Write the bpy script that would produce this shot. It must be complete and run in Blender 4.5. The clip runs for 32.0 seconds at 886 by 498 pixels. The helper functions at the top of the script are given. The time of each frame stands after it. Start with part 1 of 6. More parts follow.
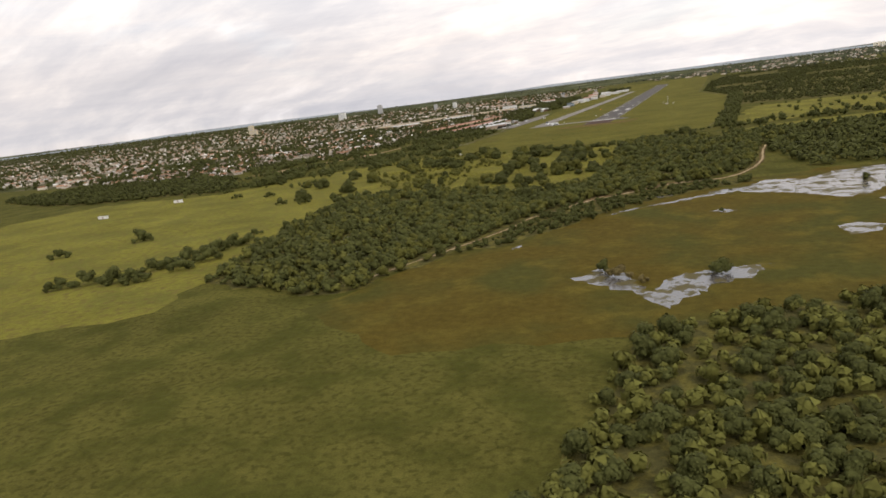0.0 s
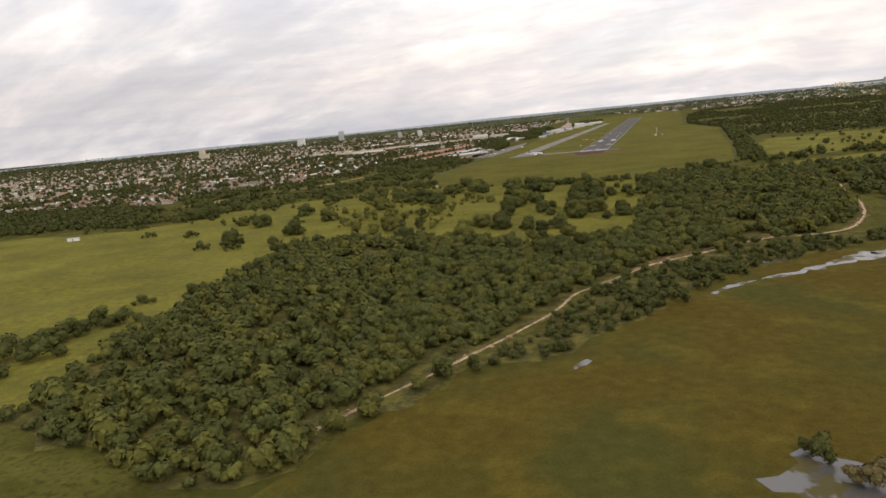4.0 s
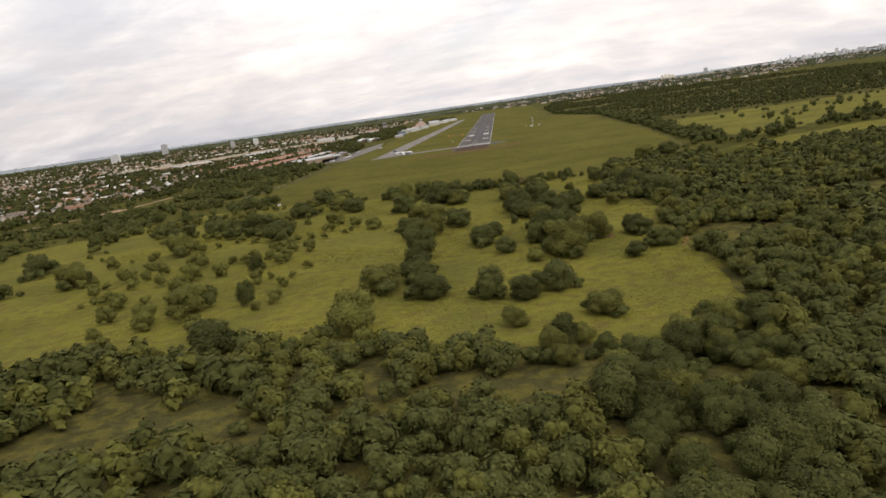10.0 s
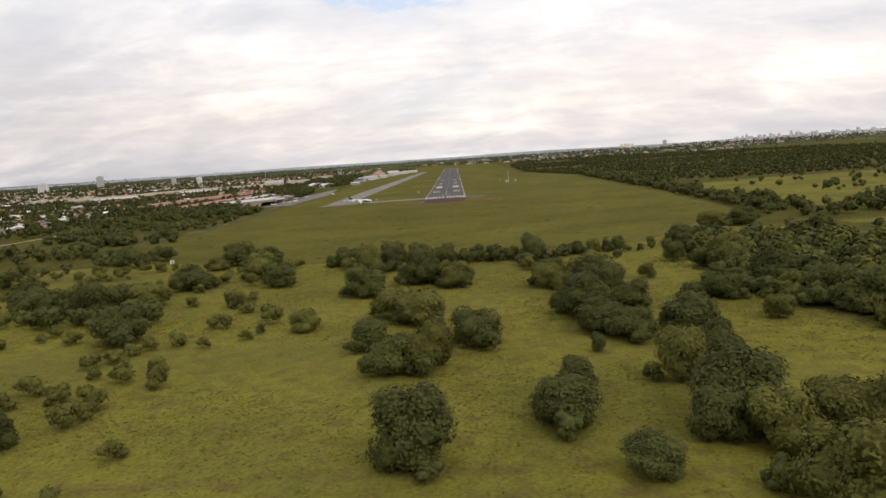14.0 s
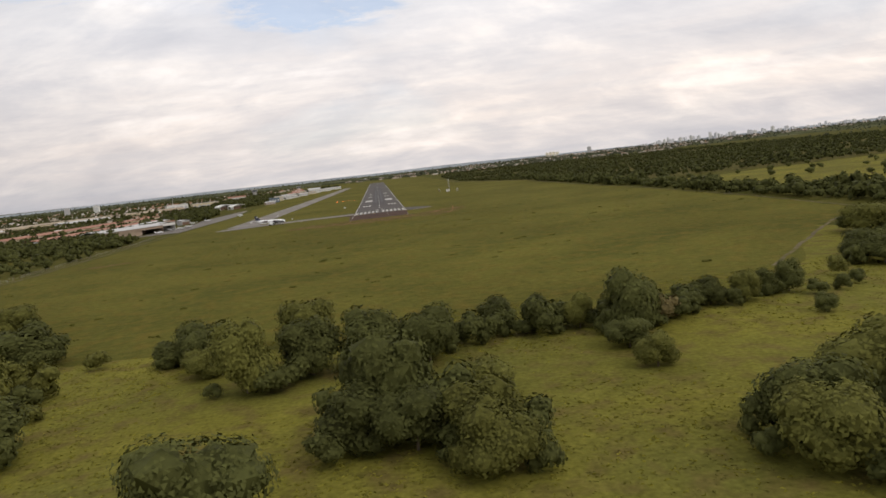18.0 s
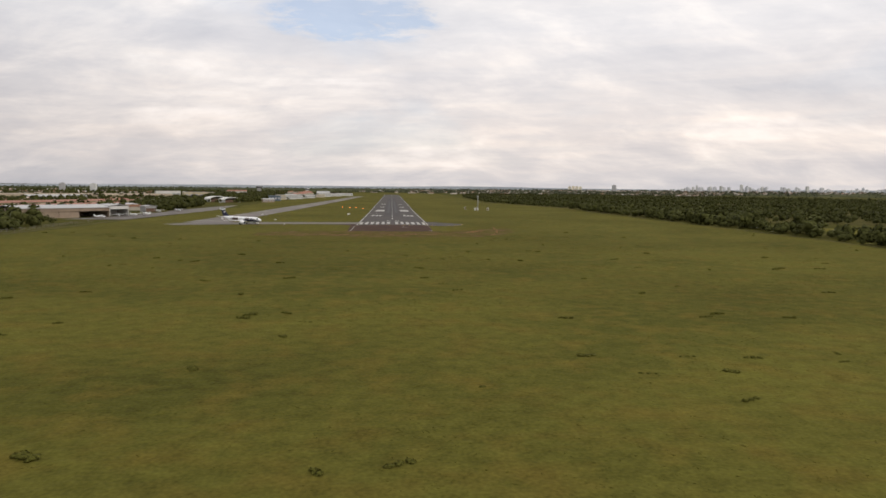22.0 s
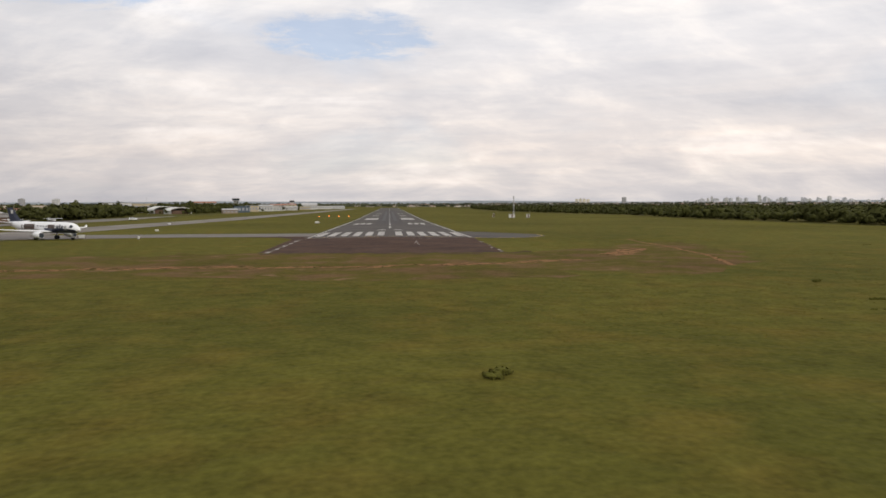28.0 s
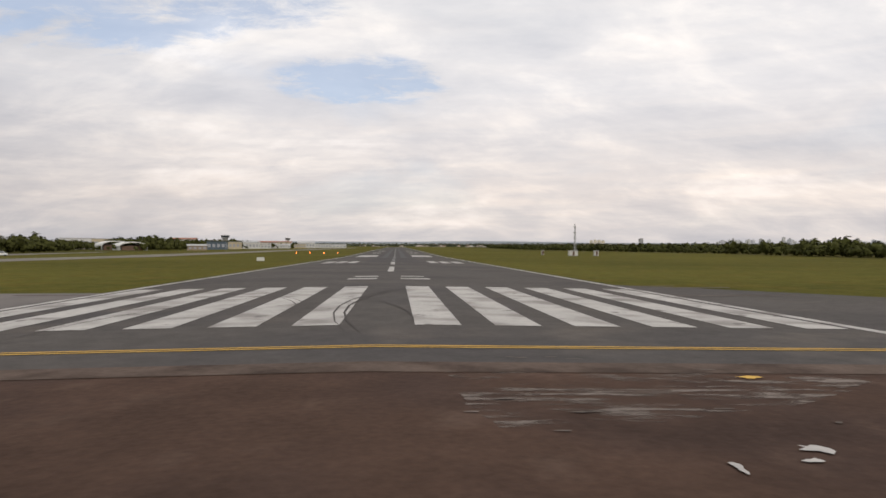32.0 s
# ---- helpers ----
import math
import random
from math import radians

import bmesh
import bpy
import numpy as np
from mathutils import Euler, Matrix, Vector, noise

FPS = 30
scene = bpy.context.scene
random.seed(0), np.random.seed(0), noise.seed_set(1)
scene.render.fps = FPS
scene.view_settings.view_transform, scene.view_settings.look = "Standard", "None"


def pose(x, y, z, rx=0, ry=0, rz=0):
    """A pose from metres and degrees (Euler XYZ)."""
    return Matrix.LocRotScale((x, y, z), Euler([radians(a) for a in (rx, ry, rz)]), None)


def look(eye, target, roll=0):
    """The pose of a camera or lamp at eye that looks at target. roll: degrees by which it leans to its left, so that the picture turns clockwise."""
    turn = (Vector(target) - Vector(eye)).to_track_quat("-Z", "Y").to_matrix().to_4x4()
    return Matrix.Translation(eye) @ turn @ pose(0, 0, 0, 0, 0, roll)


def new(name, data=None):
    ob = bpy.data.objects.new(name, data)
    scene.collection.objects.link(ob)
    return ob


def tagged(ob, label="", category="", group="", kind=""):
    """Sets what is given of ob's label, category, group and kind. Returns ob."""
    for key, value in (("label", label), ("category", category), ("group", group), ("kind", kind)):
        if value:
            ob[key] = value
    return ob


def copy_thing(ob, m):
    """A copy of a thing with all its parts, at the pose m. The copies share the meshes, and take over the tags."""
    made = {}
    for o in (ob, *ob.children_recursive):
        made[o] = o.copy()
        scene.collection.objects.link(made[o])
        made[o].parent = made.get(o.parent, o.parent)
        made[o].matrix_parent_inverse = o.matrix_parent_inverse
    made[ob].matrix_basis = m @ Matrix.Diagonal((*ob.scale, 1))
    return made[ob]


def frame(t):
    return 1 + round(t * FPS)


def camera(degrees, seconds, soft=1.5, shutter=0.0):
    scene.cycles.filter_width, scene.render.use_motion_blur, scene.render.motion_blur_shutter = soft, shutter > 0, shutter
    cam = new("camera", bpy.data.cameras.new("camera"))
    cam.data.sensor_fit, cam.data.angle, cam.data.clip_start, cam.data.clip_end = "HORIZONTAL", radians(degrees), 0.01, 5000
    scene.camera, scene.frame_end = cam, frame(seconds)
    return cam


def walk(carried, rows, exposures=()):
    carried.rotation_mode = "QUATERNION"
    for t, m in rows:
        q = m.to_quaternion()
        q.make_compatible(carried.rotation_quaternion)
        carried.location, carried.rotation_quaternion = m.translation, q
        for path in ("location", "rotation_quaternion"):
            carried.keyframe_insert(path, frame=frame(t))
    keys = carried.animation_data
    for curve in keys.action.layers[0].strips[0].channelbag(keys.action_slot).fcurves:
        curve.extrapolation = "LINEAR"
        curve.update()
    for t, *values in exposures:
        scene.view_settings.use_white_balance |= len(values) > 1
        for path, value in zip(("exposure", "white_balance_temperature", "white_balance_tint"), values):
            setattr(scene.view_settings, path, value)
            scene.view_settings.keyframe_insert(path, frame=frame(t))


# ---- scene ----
cam = camera(66.0, 32.0, soft=1.6)
PATH = [
    (0, (173.89, -1187.20, 76.49), (155.16, -1142.17, 65.51), -7.34),
    (0.5, (165.39, -1170.07, 75.33), (147.46, -1124.41, 65.64), -6.61),
    (1, (156.89, -1152.93, 74.17), (140.07, -1106.54, 66.13), -5.78),
    (1.5, (148.40, -1135.79, 73.01), (132.89, -1088.87, 65.43), -5.50),
    (2, (139.95, -1118.65, 71.85), (125.61, -1071.37, 64.19), -5.59),
    (2.5, (131.53, -1101.50, 70.69), (117.77, -1054.32, 61.47), -4.85),
    (3, (123.17, -1084.34, 69.52), (108.09, -1037.57, 60.30), -5.21),
    (3.5, (114.88, -1067.17, 68.35), (99.13, -1020.58, 59.30), -5.31),
    (5.5, (84.20, -998.18, 63.34), (69.70, -951.47, 52.98), -9.25),
    (6, (77.83, -980.63, 61.96), (64.61, -933.53, 51.62), -10.93),
    (6.5, (71.69, -963.01, 60.56), (59.49, -915.55, 50.63), -11.17),
    (7, (65.78, -945.32, 59.14), (54.16, -897.76, 49.03), -10.48),
    (7.5, (60.13, -927.55, 57.70), (48.85, -880.04, 46.94), -10.74),
    (8, (54.73, -909.68, 56.26), (44.44, -861.87, 45.82), -10.16),
    (8.5, (49.60, -891.69, 54.81), (40.92, -843.49, 44.73), -7.90),
    (9, (44.77, -873.60, 53.36), (37.99, -825.17, 42.94), -6.19),
    (9.5, (40.24, -855.40, 51.91), (34.46, -806.90, 41.23), -6.16),
    (10, (36.00, -837.12, 50.48), (30.75, -788.43, 40.41), -8.12),
    (10.5, (32.03, -818.77, 49.07), (26.58, -770.00, 39.49), -7.59),
    (11, (28.34, -800.36, 47.67), (22.63, -751.47, 38.92), -6.44),
    (11.5, (24.91, -781.92, 46.28), (19.58, -733.03, 37.27), -4.89),
    (12, (21.73, -763.47, 44.91), (17.68, -714.47, 35.83), -2.64),
    (12.5, (18.78, -745.01, 43.54), (16.33, -695.91, 34.39), -1.77),
    (13, (16.02, -726.56, 42.18), (14.66, -677.46, 32.85), -2.29),
    (13.5, (13.41, -708.13, 40.83), (12.37, -658.82, 32.60), -3.31),
    (14, (10.91, -689.71, 39.47), (9.72, -640.16, 32.93), -3.84),
    (14.5, (8.53, -671.32, 38.12), (7.15, -621.67, 32.40), -3.77),
    (16.5, (1.91, -598.44, 32.76), (2.51, -548.67, 27.96), -8.34),
    (17, (1.14, -580.28, 31.47), (3.63, -530.59, 26.49), -7.41),
    (17.5, (0.53, -562.13, 30.20), (3.90, -512.58, 24.40), -7.48),
    (18, (0.05, -543.97, 28.94), (4.27, -494.49, 23.12), -6.36),
    (18.5, (-0.30, -525.80, 27.70), (4.90, -476.31, 22.85), -2.84),
    (19, (-0.53, -507.59, 26.50), (5.03, -458.08, 22.35), -0.24),
    (19.5, (-0.67, -489.36, 25.32), (4.54, -439.79, 21.28), 0.11),
    (20, (-0.74, -471.09, 24.17), (3.91, -421.48, 19.96), 1.74),
    (20.5, (-0.76, -452.79, 23.03), (3.29, -403.14, 18.67), 2.45),
    (21, (-0.75, -434.45, 21.91), (3.02, -384.86, 16.79), 2.27),
    (21.5, (-0.73, -416.11, 20.82), (2.97, -366.49, 15.88), 1.36),
    (22, (-0.69, -397.76, 19.74), (3.08, -348.09, 15.51), 0.48),
    (22.5, (-0.66, -379.44, 18.68), (3.44, -329.74, 14.95), 0.54),
    (23, (-0.61, -361.14, 17.63), (4.21, -311.45, 14.88), 1.76),
    (23.5, (-0.57, -342.88, 16.60), (5.27, -293.26, 14.87), 2.41),
    (24, (-0.52, -324.67, 15.58), (6.20, -275.18, 13.29), 2.95),
    (24.5, (-0.48, -306.49, 14.56), (6.51, -257.16, 10.43), 2.44),
    (25, (-0.45, -288.34, 13.54), (5.96, -238.95, 9.13), 1.11),
    (25.5, (-0.43, -270.19, 12.51), (4.80, -220.53, 9.95), 1.18),
    (27.5, (-0.21, -197.37, 8.40), (2.98, -147.60, 4.80), 0.44),
    (28, (-0.14, -178.79, 7.55), (3.76, -129.04, 4.53), -0.16),
    (28.5, (-0.05, -160.14, 6.78), (4.36, -110.39, 4.45), 0.47),
    (29, (0.07, -141.59, 6.07), (4.41, -91.81, 4.35), 0.20),
    (29.5, (0.27, -123.07, 5.43), (4.65, -73.27, 4.80), 0.63),
    (30, (0.59, -104.56, 4.88), (5.03, -54.76, 4.72), 2.59),
    (30.5, (0.75, -85.35, 4.44), (5.30, -35.56, 4.34), 1.67),
    (31, (0.81, -66.04, 4.06), (5.20, -16.23, 4.37), 0.92),
    (31.5, (0.77, -46.64, 3.72), (4.81, 3.19, 4.27), 1.30),
    (32, (0.76, -27.25, 3.41), (4.16, 22.63, 3.42), 0.14),
]
walk(cam, [(t, look(eye, target, roll)) for t, eye, target, roll in PATH], exposures=[(0, 0.3), (1, 0.25), (2, -0.02), (3, 0.1), (6, 0.22), (9, 0.22), (14, 0.12), (18, -0.05), (25, -0.12), (32, -0.16)])

# ---- light ----
SUN_ELEV, SUN_AZ = 42.0, 140.0
world = bpy.data.worlds.new("overcast_sky")
scene.world = world
world.use_nodes = True
wn, wl = world.node_tree.nodes, world.node_tree.links
wn.clear()
w_out = wn.new("ShaderNodeOutputWorld")
w_bg = wn.new("ShaderNodeBackground")
w_sky = wn.new("ShaderNodeTexSky")
w_sky.sky_type, w_sky.sun_disc = "NISHITA", False
w_sky.sun_elevation, w_sky.sun_rotation = radians(SUN_ELEV), radians(SUN_AZ)
w_co = wn.new("ShaderNodeTexCoord")
w_sep = wn.new("ShaderNodeSeparateXYZ")
wl.new(w_co.outputs["Generated"], w_sep.inputs[0])


def w_math(op, a, b):
    n = wn.new("ShaderNodeMath")
    n.operation = op
    for k, v in ((0, a), (1, b)):
        if isinstance(v, (int, float)):
            n.inputs[k].default_value = v
        else:
            wl.new(v, n.inputs[k])
    return n.outputs[0]


w_z = w_math("ADD", w_math("MAXIMUM", w_sep.outputs["Z"], 0.0), 0.18)
w_vec = wn.new("ShaderNodeCombineXYZ")
wl.new(w_math("DIVIDE", w_sep.outputs["X"], w_z), w_vec.inputs[0])
wl.new(w_math("DIVIDE", w_sep.outputs["Y"], w_z), w_vec.inputs[1])


def w_noise(scale, detail, rough, offset, stretch=1.0, vec=None):
    m = wn.new("ShaderNodeMapping")
    m.inputs["Location"].default_value = offset
    m.inputs["Scale"].default_value = (1.0, stretch, 1.0)
    wl.new((vec or w_vec).outputs[0], m.inputs["Vector"])
    n = wn.new("ShaderNodeTexNoise")
    n.inputs["Scale"].default_value, n.inputs["Detail"].default_value = scale, detail
    n.inputs["Roughness"].default_value, n.inputs["Distortion"].default_value = rough, 0.35
    wl.new(m.outputs[0], n.inputs["Vector"])
    return n.outputs["Fac"]


def w_ramp(fac, stops):
    r = wn.new("ShaderNodeValToRGB")
    el = r.color_ramp.elements
    while len(el) < len(stops):
        el.new(0.5)
    for e, (p, c) in zip(el, stops):
        e.position, e.color = p, (*c, 1)
    wl.new(fac, r.inputs[0])
    return r.outputs[0]


def w_mix(fac, a, b, blend="MIX"):
    n = wn.new("ShaderNodeMix")
    n.data_type, n.blend_type = "RGBA", blend
    for k, v in ((0, fac), (6, a), (7, b)):
        if isinstance(v, (int, float)):
            n.inputs[k].default_value = v
        elif isinstance(v, tuple):
            n.inputs[k].default_value = (*v, 1)
        else:
            wl.new(v, n.inputs[k])
    return n.outputs[2]


def w_hole(cx, cy, rx, ry):
    """A soft gap in the cloud round one spot of the cloud sheet: 1 in its middle."""
    u = w_math("DIVIDE", w_math("SUBTRACT", w_sep2.outputs["X"], cx), rx)
    v = w_math("DIVIDE", w_math("SUBTRACT", w_sep2.outputs["Y"], cy), ry)
    d = w_math("ADD", w_math("MULTIPLY", u, u), w_math("MULTIPLY", v, v))
    return w_math("MAXIMUM", w_math("SUBTRACT", 1.0, d), 0.0)


w_sep2 = wn.new("ShaderNodeSeparateXYZ")
wl.new(w_vec.outputs[0], w_sep2.inputs[0])
w_wob = w_math("MULTIPLY", w_math("SUBTRACT", w_noise(5.5, 8, 0.66, (1.0, 6.0, 0.0), 1.6), 0.5), 4.4)
w_gaps = w_math("ADD", w_math("ADD", w_hole(-0.12, 2.33, 0.34, 0.24), w_hole(-0.80, 1.92, 0.42, 0.2)), w_math("ADD", w_hole(-1.05, 1.70, 0.3, 0.14), w_hole(-0.35, 1.86, 0.26, 0.12)))
w_thick = w_math("SUBTRACT", w_math("ADD", w_noise(0.8, 5, 0.5, (3.1, 1.2, 0.0), 0.8), 0.22), w_math("MULTIPLY", w_math("MAXIMUM", w_math("ADD", w_gaps, w_math("MULTIPLY", w_wob, w_math("MINIMUM", w_math("MULTIPLY", w_gaps, 3.0), 1.0))), 0.0), 0.42))
w_cover = w_ramp(w_thick, [(0.28, (0.48, 0.48, 0.48)), (0.66, (1, 1, 1))])
w_high = w_math("ADD", w_math("MAXIMUM", w_sep.outputs["Z"], 0.0), 0.42)
w_vec2 = wn.new("ShaderNodeCombineXYZ")
wl.new(w_math("DIVIDE", w_sep.outputs["X"], w_high), w_vec2.inputs[0])
wl.new(w_math("DIVIDE", w_sep.outputs["Y"], w_high), w_vec2.inputs[1])
w_puff = w_math("ADD", w_math("MULTIPLY", w_noise(1.6, 7, 0.56, (7.7, 4.0, 2.0), 2.2, w_vec2), 0.65), w_math("MULTIPLY", w_noise(4.5, 7, 0.6, (2.2, 9.0, 5.0), 1.6, w_vec2), 0.35))
w_shade = w_ramp(w_puff, [(0.36, (0.83, 0.84, 0.875)), (0.49, (0.99, 0.98, 0.985)), (0.56, (1.15, 1.115, 1.08)), (0.64, (1.38, 1.33, 1.27))])
w_skyc = w_mix(1.0, w_sky.outputs[0], (0.16, 0.16, 0.165), "MULTIPLY")
w_low = w_ramp(w_sep.outputs["Z"], [(0.0, (0.70, 0.68, 0.69)), (0.07, (0.84, 0.79, 0.765)), (0.22, (0.94, 0.93, 0.94)), (0.5, (1.0, 1.0, 1.0))])
w_side = w_ramp(w_math("ADD", w_math("MULTIPLY", w_sep.outputs["X"], 0.5), 0.5), [(0.2, (0.80, 0.81, 0.83)), (0.42, (0.97, 0.97, 0.975)), (0.75, (1.05, 1.04, 1.03))])
w_flat = wn.new("ShaderNodeCombineXYZ")
wl.new(w_math("MULTIPLY", w_sep.outputs["X"], 2.2), w_flat.inputs[0])
wl.new(w_math("MULTIPLY", w_sep.outputs["Z"], 26.0), w_flat.inputs[1])
wl.new(w_math("MULTIPLY", w_sep.outputs["Y"], 1.2), w_flat.inputs[2])
w_band = w_ramp(w_noise(1.0, 6, 0.6, (4.0, 2.5, 1.0), 1.0, w_flat), [(0.36, (0.88, 0.885, 0.91)), (0.5, (0.99, 0.985, 0.985)), (0.66, (1.11, 1.07, 1.03))])
w_layer = w_mix(w_ramp(w_sep.outputs["Z"], [(0.05, (0.9, 0.9, 0.9)), (0.3, (0.35, 0.35, 0.35))]), (1.0, 1.0, 1.0), w_band)
w_cloud = w_mix(1.0, w_mix(1.0, w_mix(1.0, w_shade, w_low, "MULTIPLY"), w_side, "MULTIPLY"), w_layer, "MULTIPLY")
w_near = w_math("MINIMUM", w_math("MULTIPLY", w_sep.outputs["Z"], 9.0), 1.0)
w_cov = wn.new("ShaderNodeSeparateXYZ")
wl.new(w_cover, w_cov.inputs[0])
w_fac = w_math("SUBTRACT", 1.0, w_math("MULTIPLY", w_math("SUBTRACT", 1.0, w_cov.outputs["X"]), w_near))
wl.new(w_mix(w_fac, w_skyc, w_cloud), w_bg.inputs["Color"])
w_bg.inputs["Strength"].default_value = 1.0
wl.new(w_bg.outputs[0], w_out.inputs[0])

sun = new("sun", bpy.data.lights.new("sun", "SUN"))
sun.data.energy, sun.data.angle, sun.data.color = 1.0, radians(14), (1.0, 0.94, 0.86)
sun.matrix_world = look((0, 0, 0), (-math.sin(radians(SUN_AZ)) * math.cos(radians(SUN_ELEV)), -math.cos(radians(SUN_AZ)) * math.cos(radians(SUN_ELEV)), -math.sin(radians(SUN_ELEV))))


# ---- materials ----
def material(name, color, rough=0.8, metal=0.0, var=0.25, scale=1.0, scale2=0.1, bump=0.0, bump_scale=None, spots=None, spots2=None, rand=0.0, island=0.0, spec=0.3, emit=0.0, fine=None):
    """A surface in one colour, with variation at two scales, in metres."""
    m = bpy.data.materials.new(name)
    m.use_nodes = True
    nt = m.node_tree
    nd, lk = nt.nodes, nt.links
    bs = nd["Principled BSDF"]
    bs.inputs["Roughness"].default_value, bs.inputs["Metallic"].default_value = rough, metal
    bs.inputs["Specular IOR Level"].default_value = spec
    geo = nd.new("ShaderNodeNewGeometry")

    def noise_at(s, detail=4.0):
        n = nd.new("ShaderNodeTexNoise")
        n.inputs["Scale"].default_value, n.inputs["Detail"].default_value = s, detail
        lk.new(geo.outputs["Position"], n.inputs["Vector"])
        return n.outputs["Fac"]

    def vmath(op, a, b):
        n = nd.new("ShaderNodeMath")
        n.operation = op
        for k, v in ((0, a), (1, b)):
            if isinstance(v, (int, float)):
                n.inputs[k].default_value = v
            else:
                lk.new(v, n.inputs[k])
        return n.outputs[0]

    total = vmath("ADD", vmath("MULTIPLY", vmath("SUBTRACT", noise_at(scale), 0.5), 2.4 * var), 1.0)
    total = vmath("ADD", total, vmath("MULTIPLY", vmath("SUBTRACT", noise_at(scale2), 0.5), 2.4 * var))
    if fine:
        total = vmath("ADD", total, vmath("MULTIPLY", vmath("SUBTRACT", noise_at(fine[0], 6.0), 0.5), 2.4 * fine[1]))
    if rand:
        oi = nd.new("ShaderNodeObjectInfo")
        total = vmath("ADD", total, vmath("MULTIPLY", vmath("SUBTRACT", oi.outputs["Random"], 0.5), 2 * rand))
    if island:
        total = vmath("ADD", total, vmath("MULTIPLY", vmath("SUBTRACT", geo.outputs["Random Per Island"], 0.5), 2 * island))
    col = nd.new("ShaderNodeMix")
    col.data_type, col.blend_type = "RGBA", "MULTIPLY"
    col.inputs[0].default_value = 1.0
    comb = nd.new("ShaderNodeCombineXYZ")
    for k in range(3):
        lk.new(total, comb.inputs[k])
    lk.new(comb.outputs[0], col.inputs[7])
    if spots:
        color2, s, lo, hi = spots
        ramp = nd.new("ShaderNodeMapRange")
        ramp.inputs[1].default_value, ramp.inputs[2].default_value = lo, hi
        lk.new(noise_at(s, 6.0), ramp.inputs[0])
        mx = nd.new("ShaderNodeMix")
        mx.data_type = "RGBA"
        mx.inputs[6].default_value, mx.inputs[7].default_value = (*color, 1), (*color2, 1)
        lk.new(ramp.outputs[0], mx.inputs[0])
        last = mx.outputs[2]
        if spots2:
            color3, s3, lo3, hi3 = spots2
            ramp3 = nd.new("ShaderNodeMapRange")
            ramp3.inputs[1].default_value, ramp3.inputs[2].default_value = lo3, hi3
            lk.new(noise_at(s3, 6.0), ramp3.inputs[0])
            mx3 = nd.new("ShaderNodeMix")
            mx3.data_type = "RGBA"
            mx3.inputs[7].default_value = (*color3, 1)
            lk.new(last, mx3.inputs[6])
            lk.new(ramp3.outputs[0], mx3.inputs[0])
            last = mx3.outputs[2]
        lk.new(last, col.inputs[6])
    else:
        col.inputs[6].default_value = (*color, 1)
    lk.new(col.outputs[2], bs.inputs["Base Color"])
    if bump:
        b = nd.new("ShaderNodeBump")
        b.inputs["Strength"].default_value, b.inputs["Distance"].default_value = 1.0, bump
        lk.new(noise_at(bump_scale or scale, 5.0), b.inputs["Height"])
        lk.new(b.outputs[0], bs.inputs["Normal"])
    if emit:
        bs.inputs["Emission Color"].default_value, bs.inputs["Emission Strength"].default_value = (*color, 1), emit
    return m


M_SCRUB = material("scrub_grass", (0.080, 0.073, 0.017), 0.95, var=0.3, scale=0.35, scale2=0.03, bump=0.5, bump_scale=0.5, spots=((0.052, 0.052, 0.011), 0.05, 0.45, 0.62), spots2=((0.050, 0.048, 0.011), 0.5, 0.50, 0.64), spec=0.02, fine=(2.2, 0.34))
M_MEADOW = material("meadow_grass", (0.142, 0.130, 0.024), 0.95, var=0.26, scale=0.3, scale2=0.02, bump=0.3, bump_scale=0.8, spots=((0.104, 0.100, 0.022), 0.03, 0.42, 0.64), spots2=((0.108, 0.086, 0.026), 0.22, 0.48, 0.68), spec=0.02, fine=(1.5, 0.45))
M_FIELD = material("airfield_grass", (0.097, 0.090, 0.018), 0.95, var=0.38, scale=0.45, scale2=0.012, bump=0.25, bump_scale=0.9, spots=((0.070, 0.068, 0.014), 0.025, 0.42, 0.64), spots2=((0.108, 0.086, 0.018), 0.16, 0.47, 0.70), spec=0.02, fine=(2.6, 0.42))
M_WORN = material("worn_grass", (0.084, 0.070, 0.016), 0.95, var=0.3, scale=0.6, scale2=0.05, bump=0.15, bump_scale=2.0, spots=((0.118, 0.072, 0.034), 0.14, 0.46, 0.62), spots2=((0.17, 0.105, 0.06), 0.25, 0.60, 0.72), spec=0.02, fine=(3.0, 0.42))
M_MARSH = material("marsh_grass", (0.076, 0.056, 0.011), 0.9, var=0.32, scale=0.3, scale2=0.02, bump=0.2, bump_scale=0.4, spots=((0.050, 0.047, 0.011), 0.02, 0.42, 0.6), spots2=((0.094, 0.072, 0.014), 0.06, 0.50, 0.74), spec=0.02, fine=(1.6, 0.32))


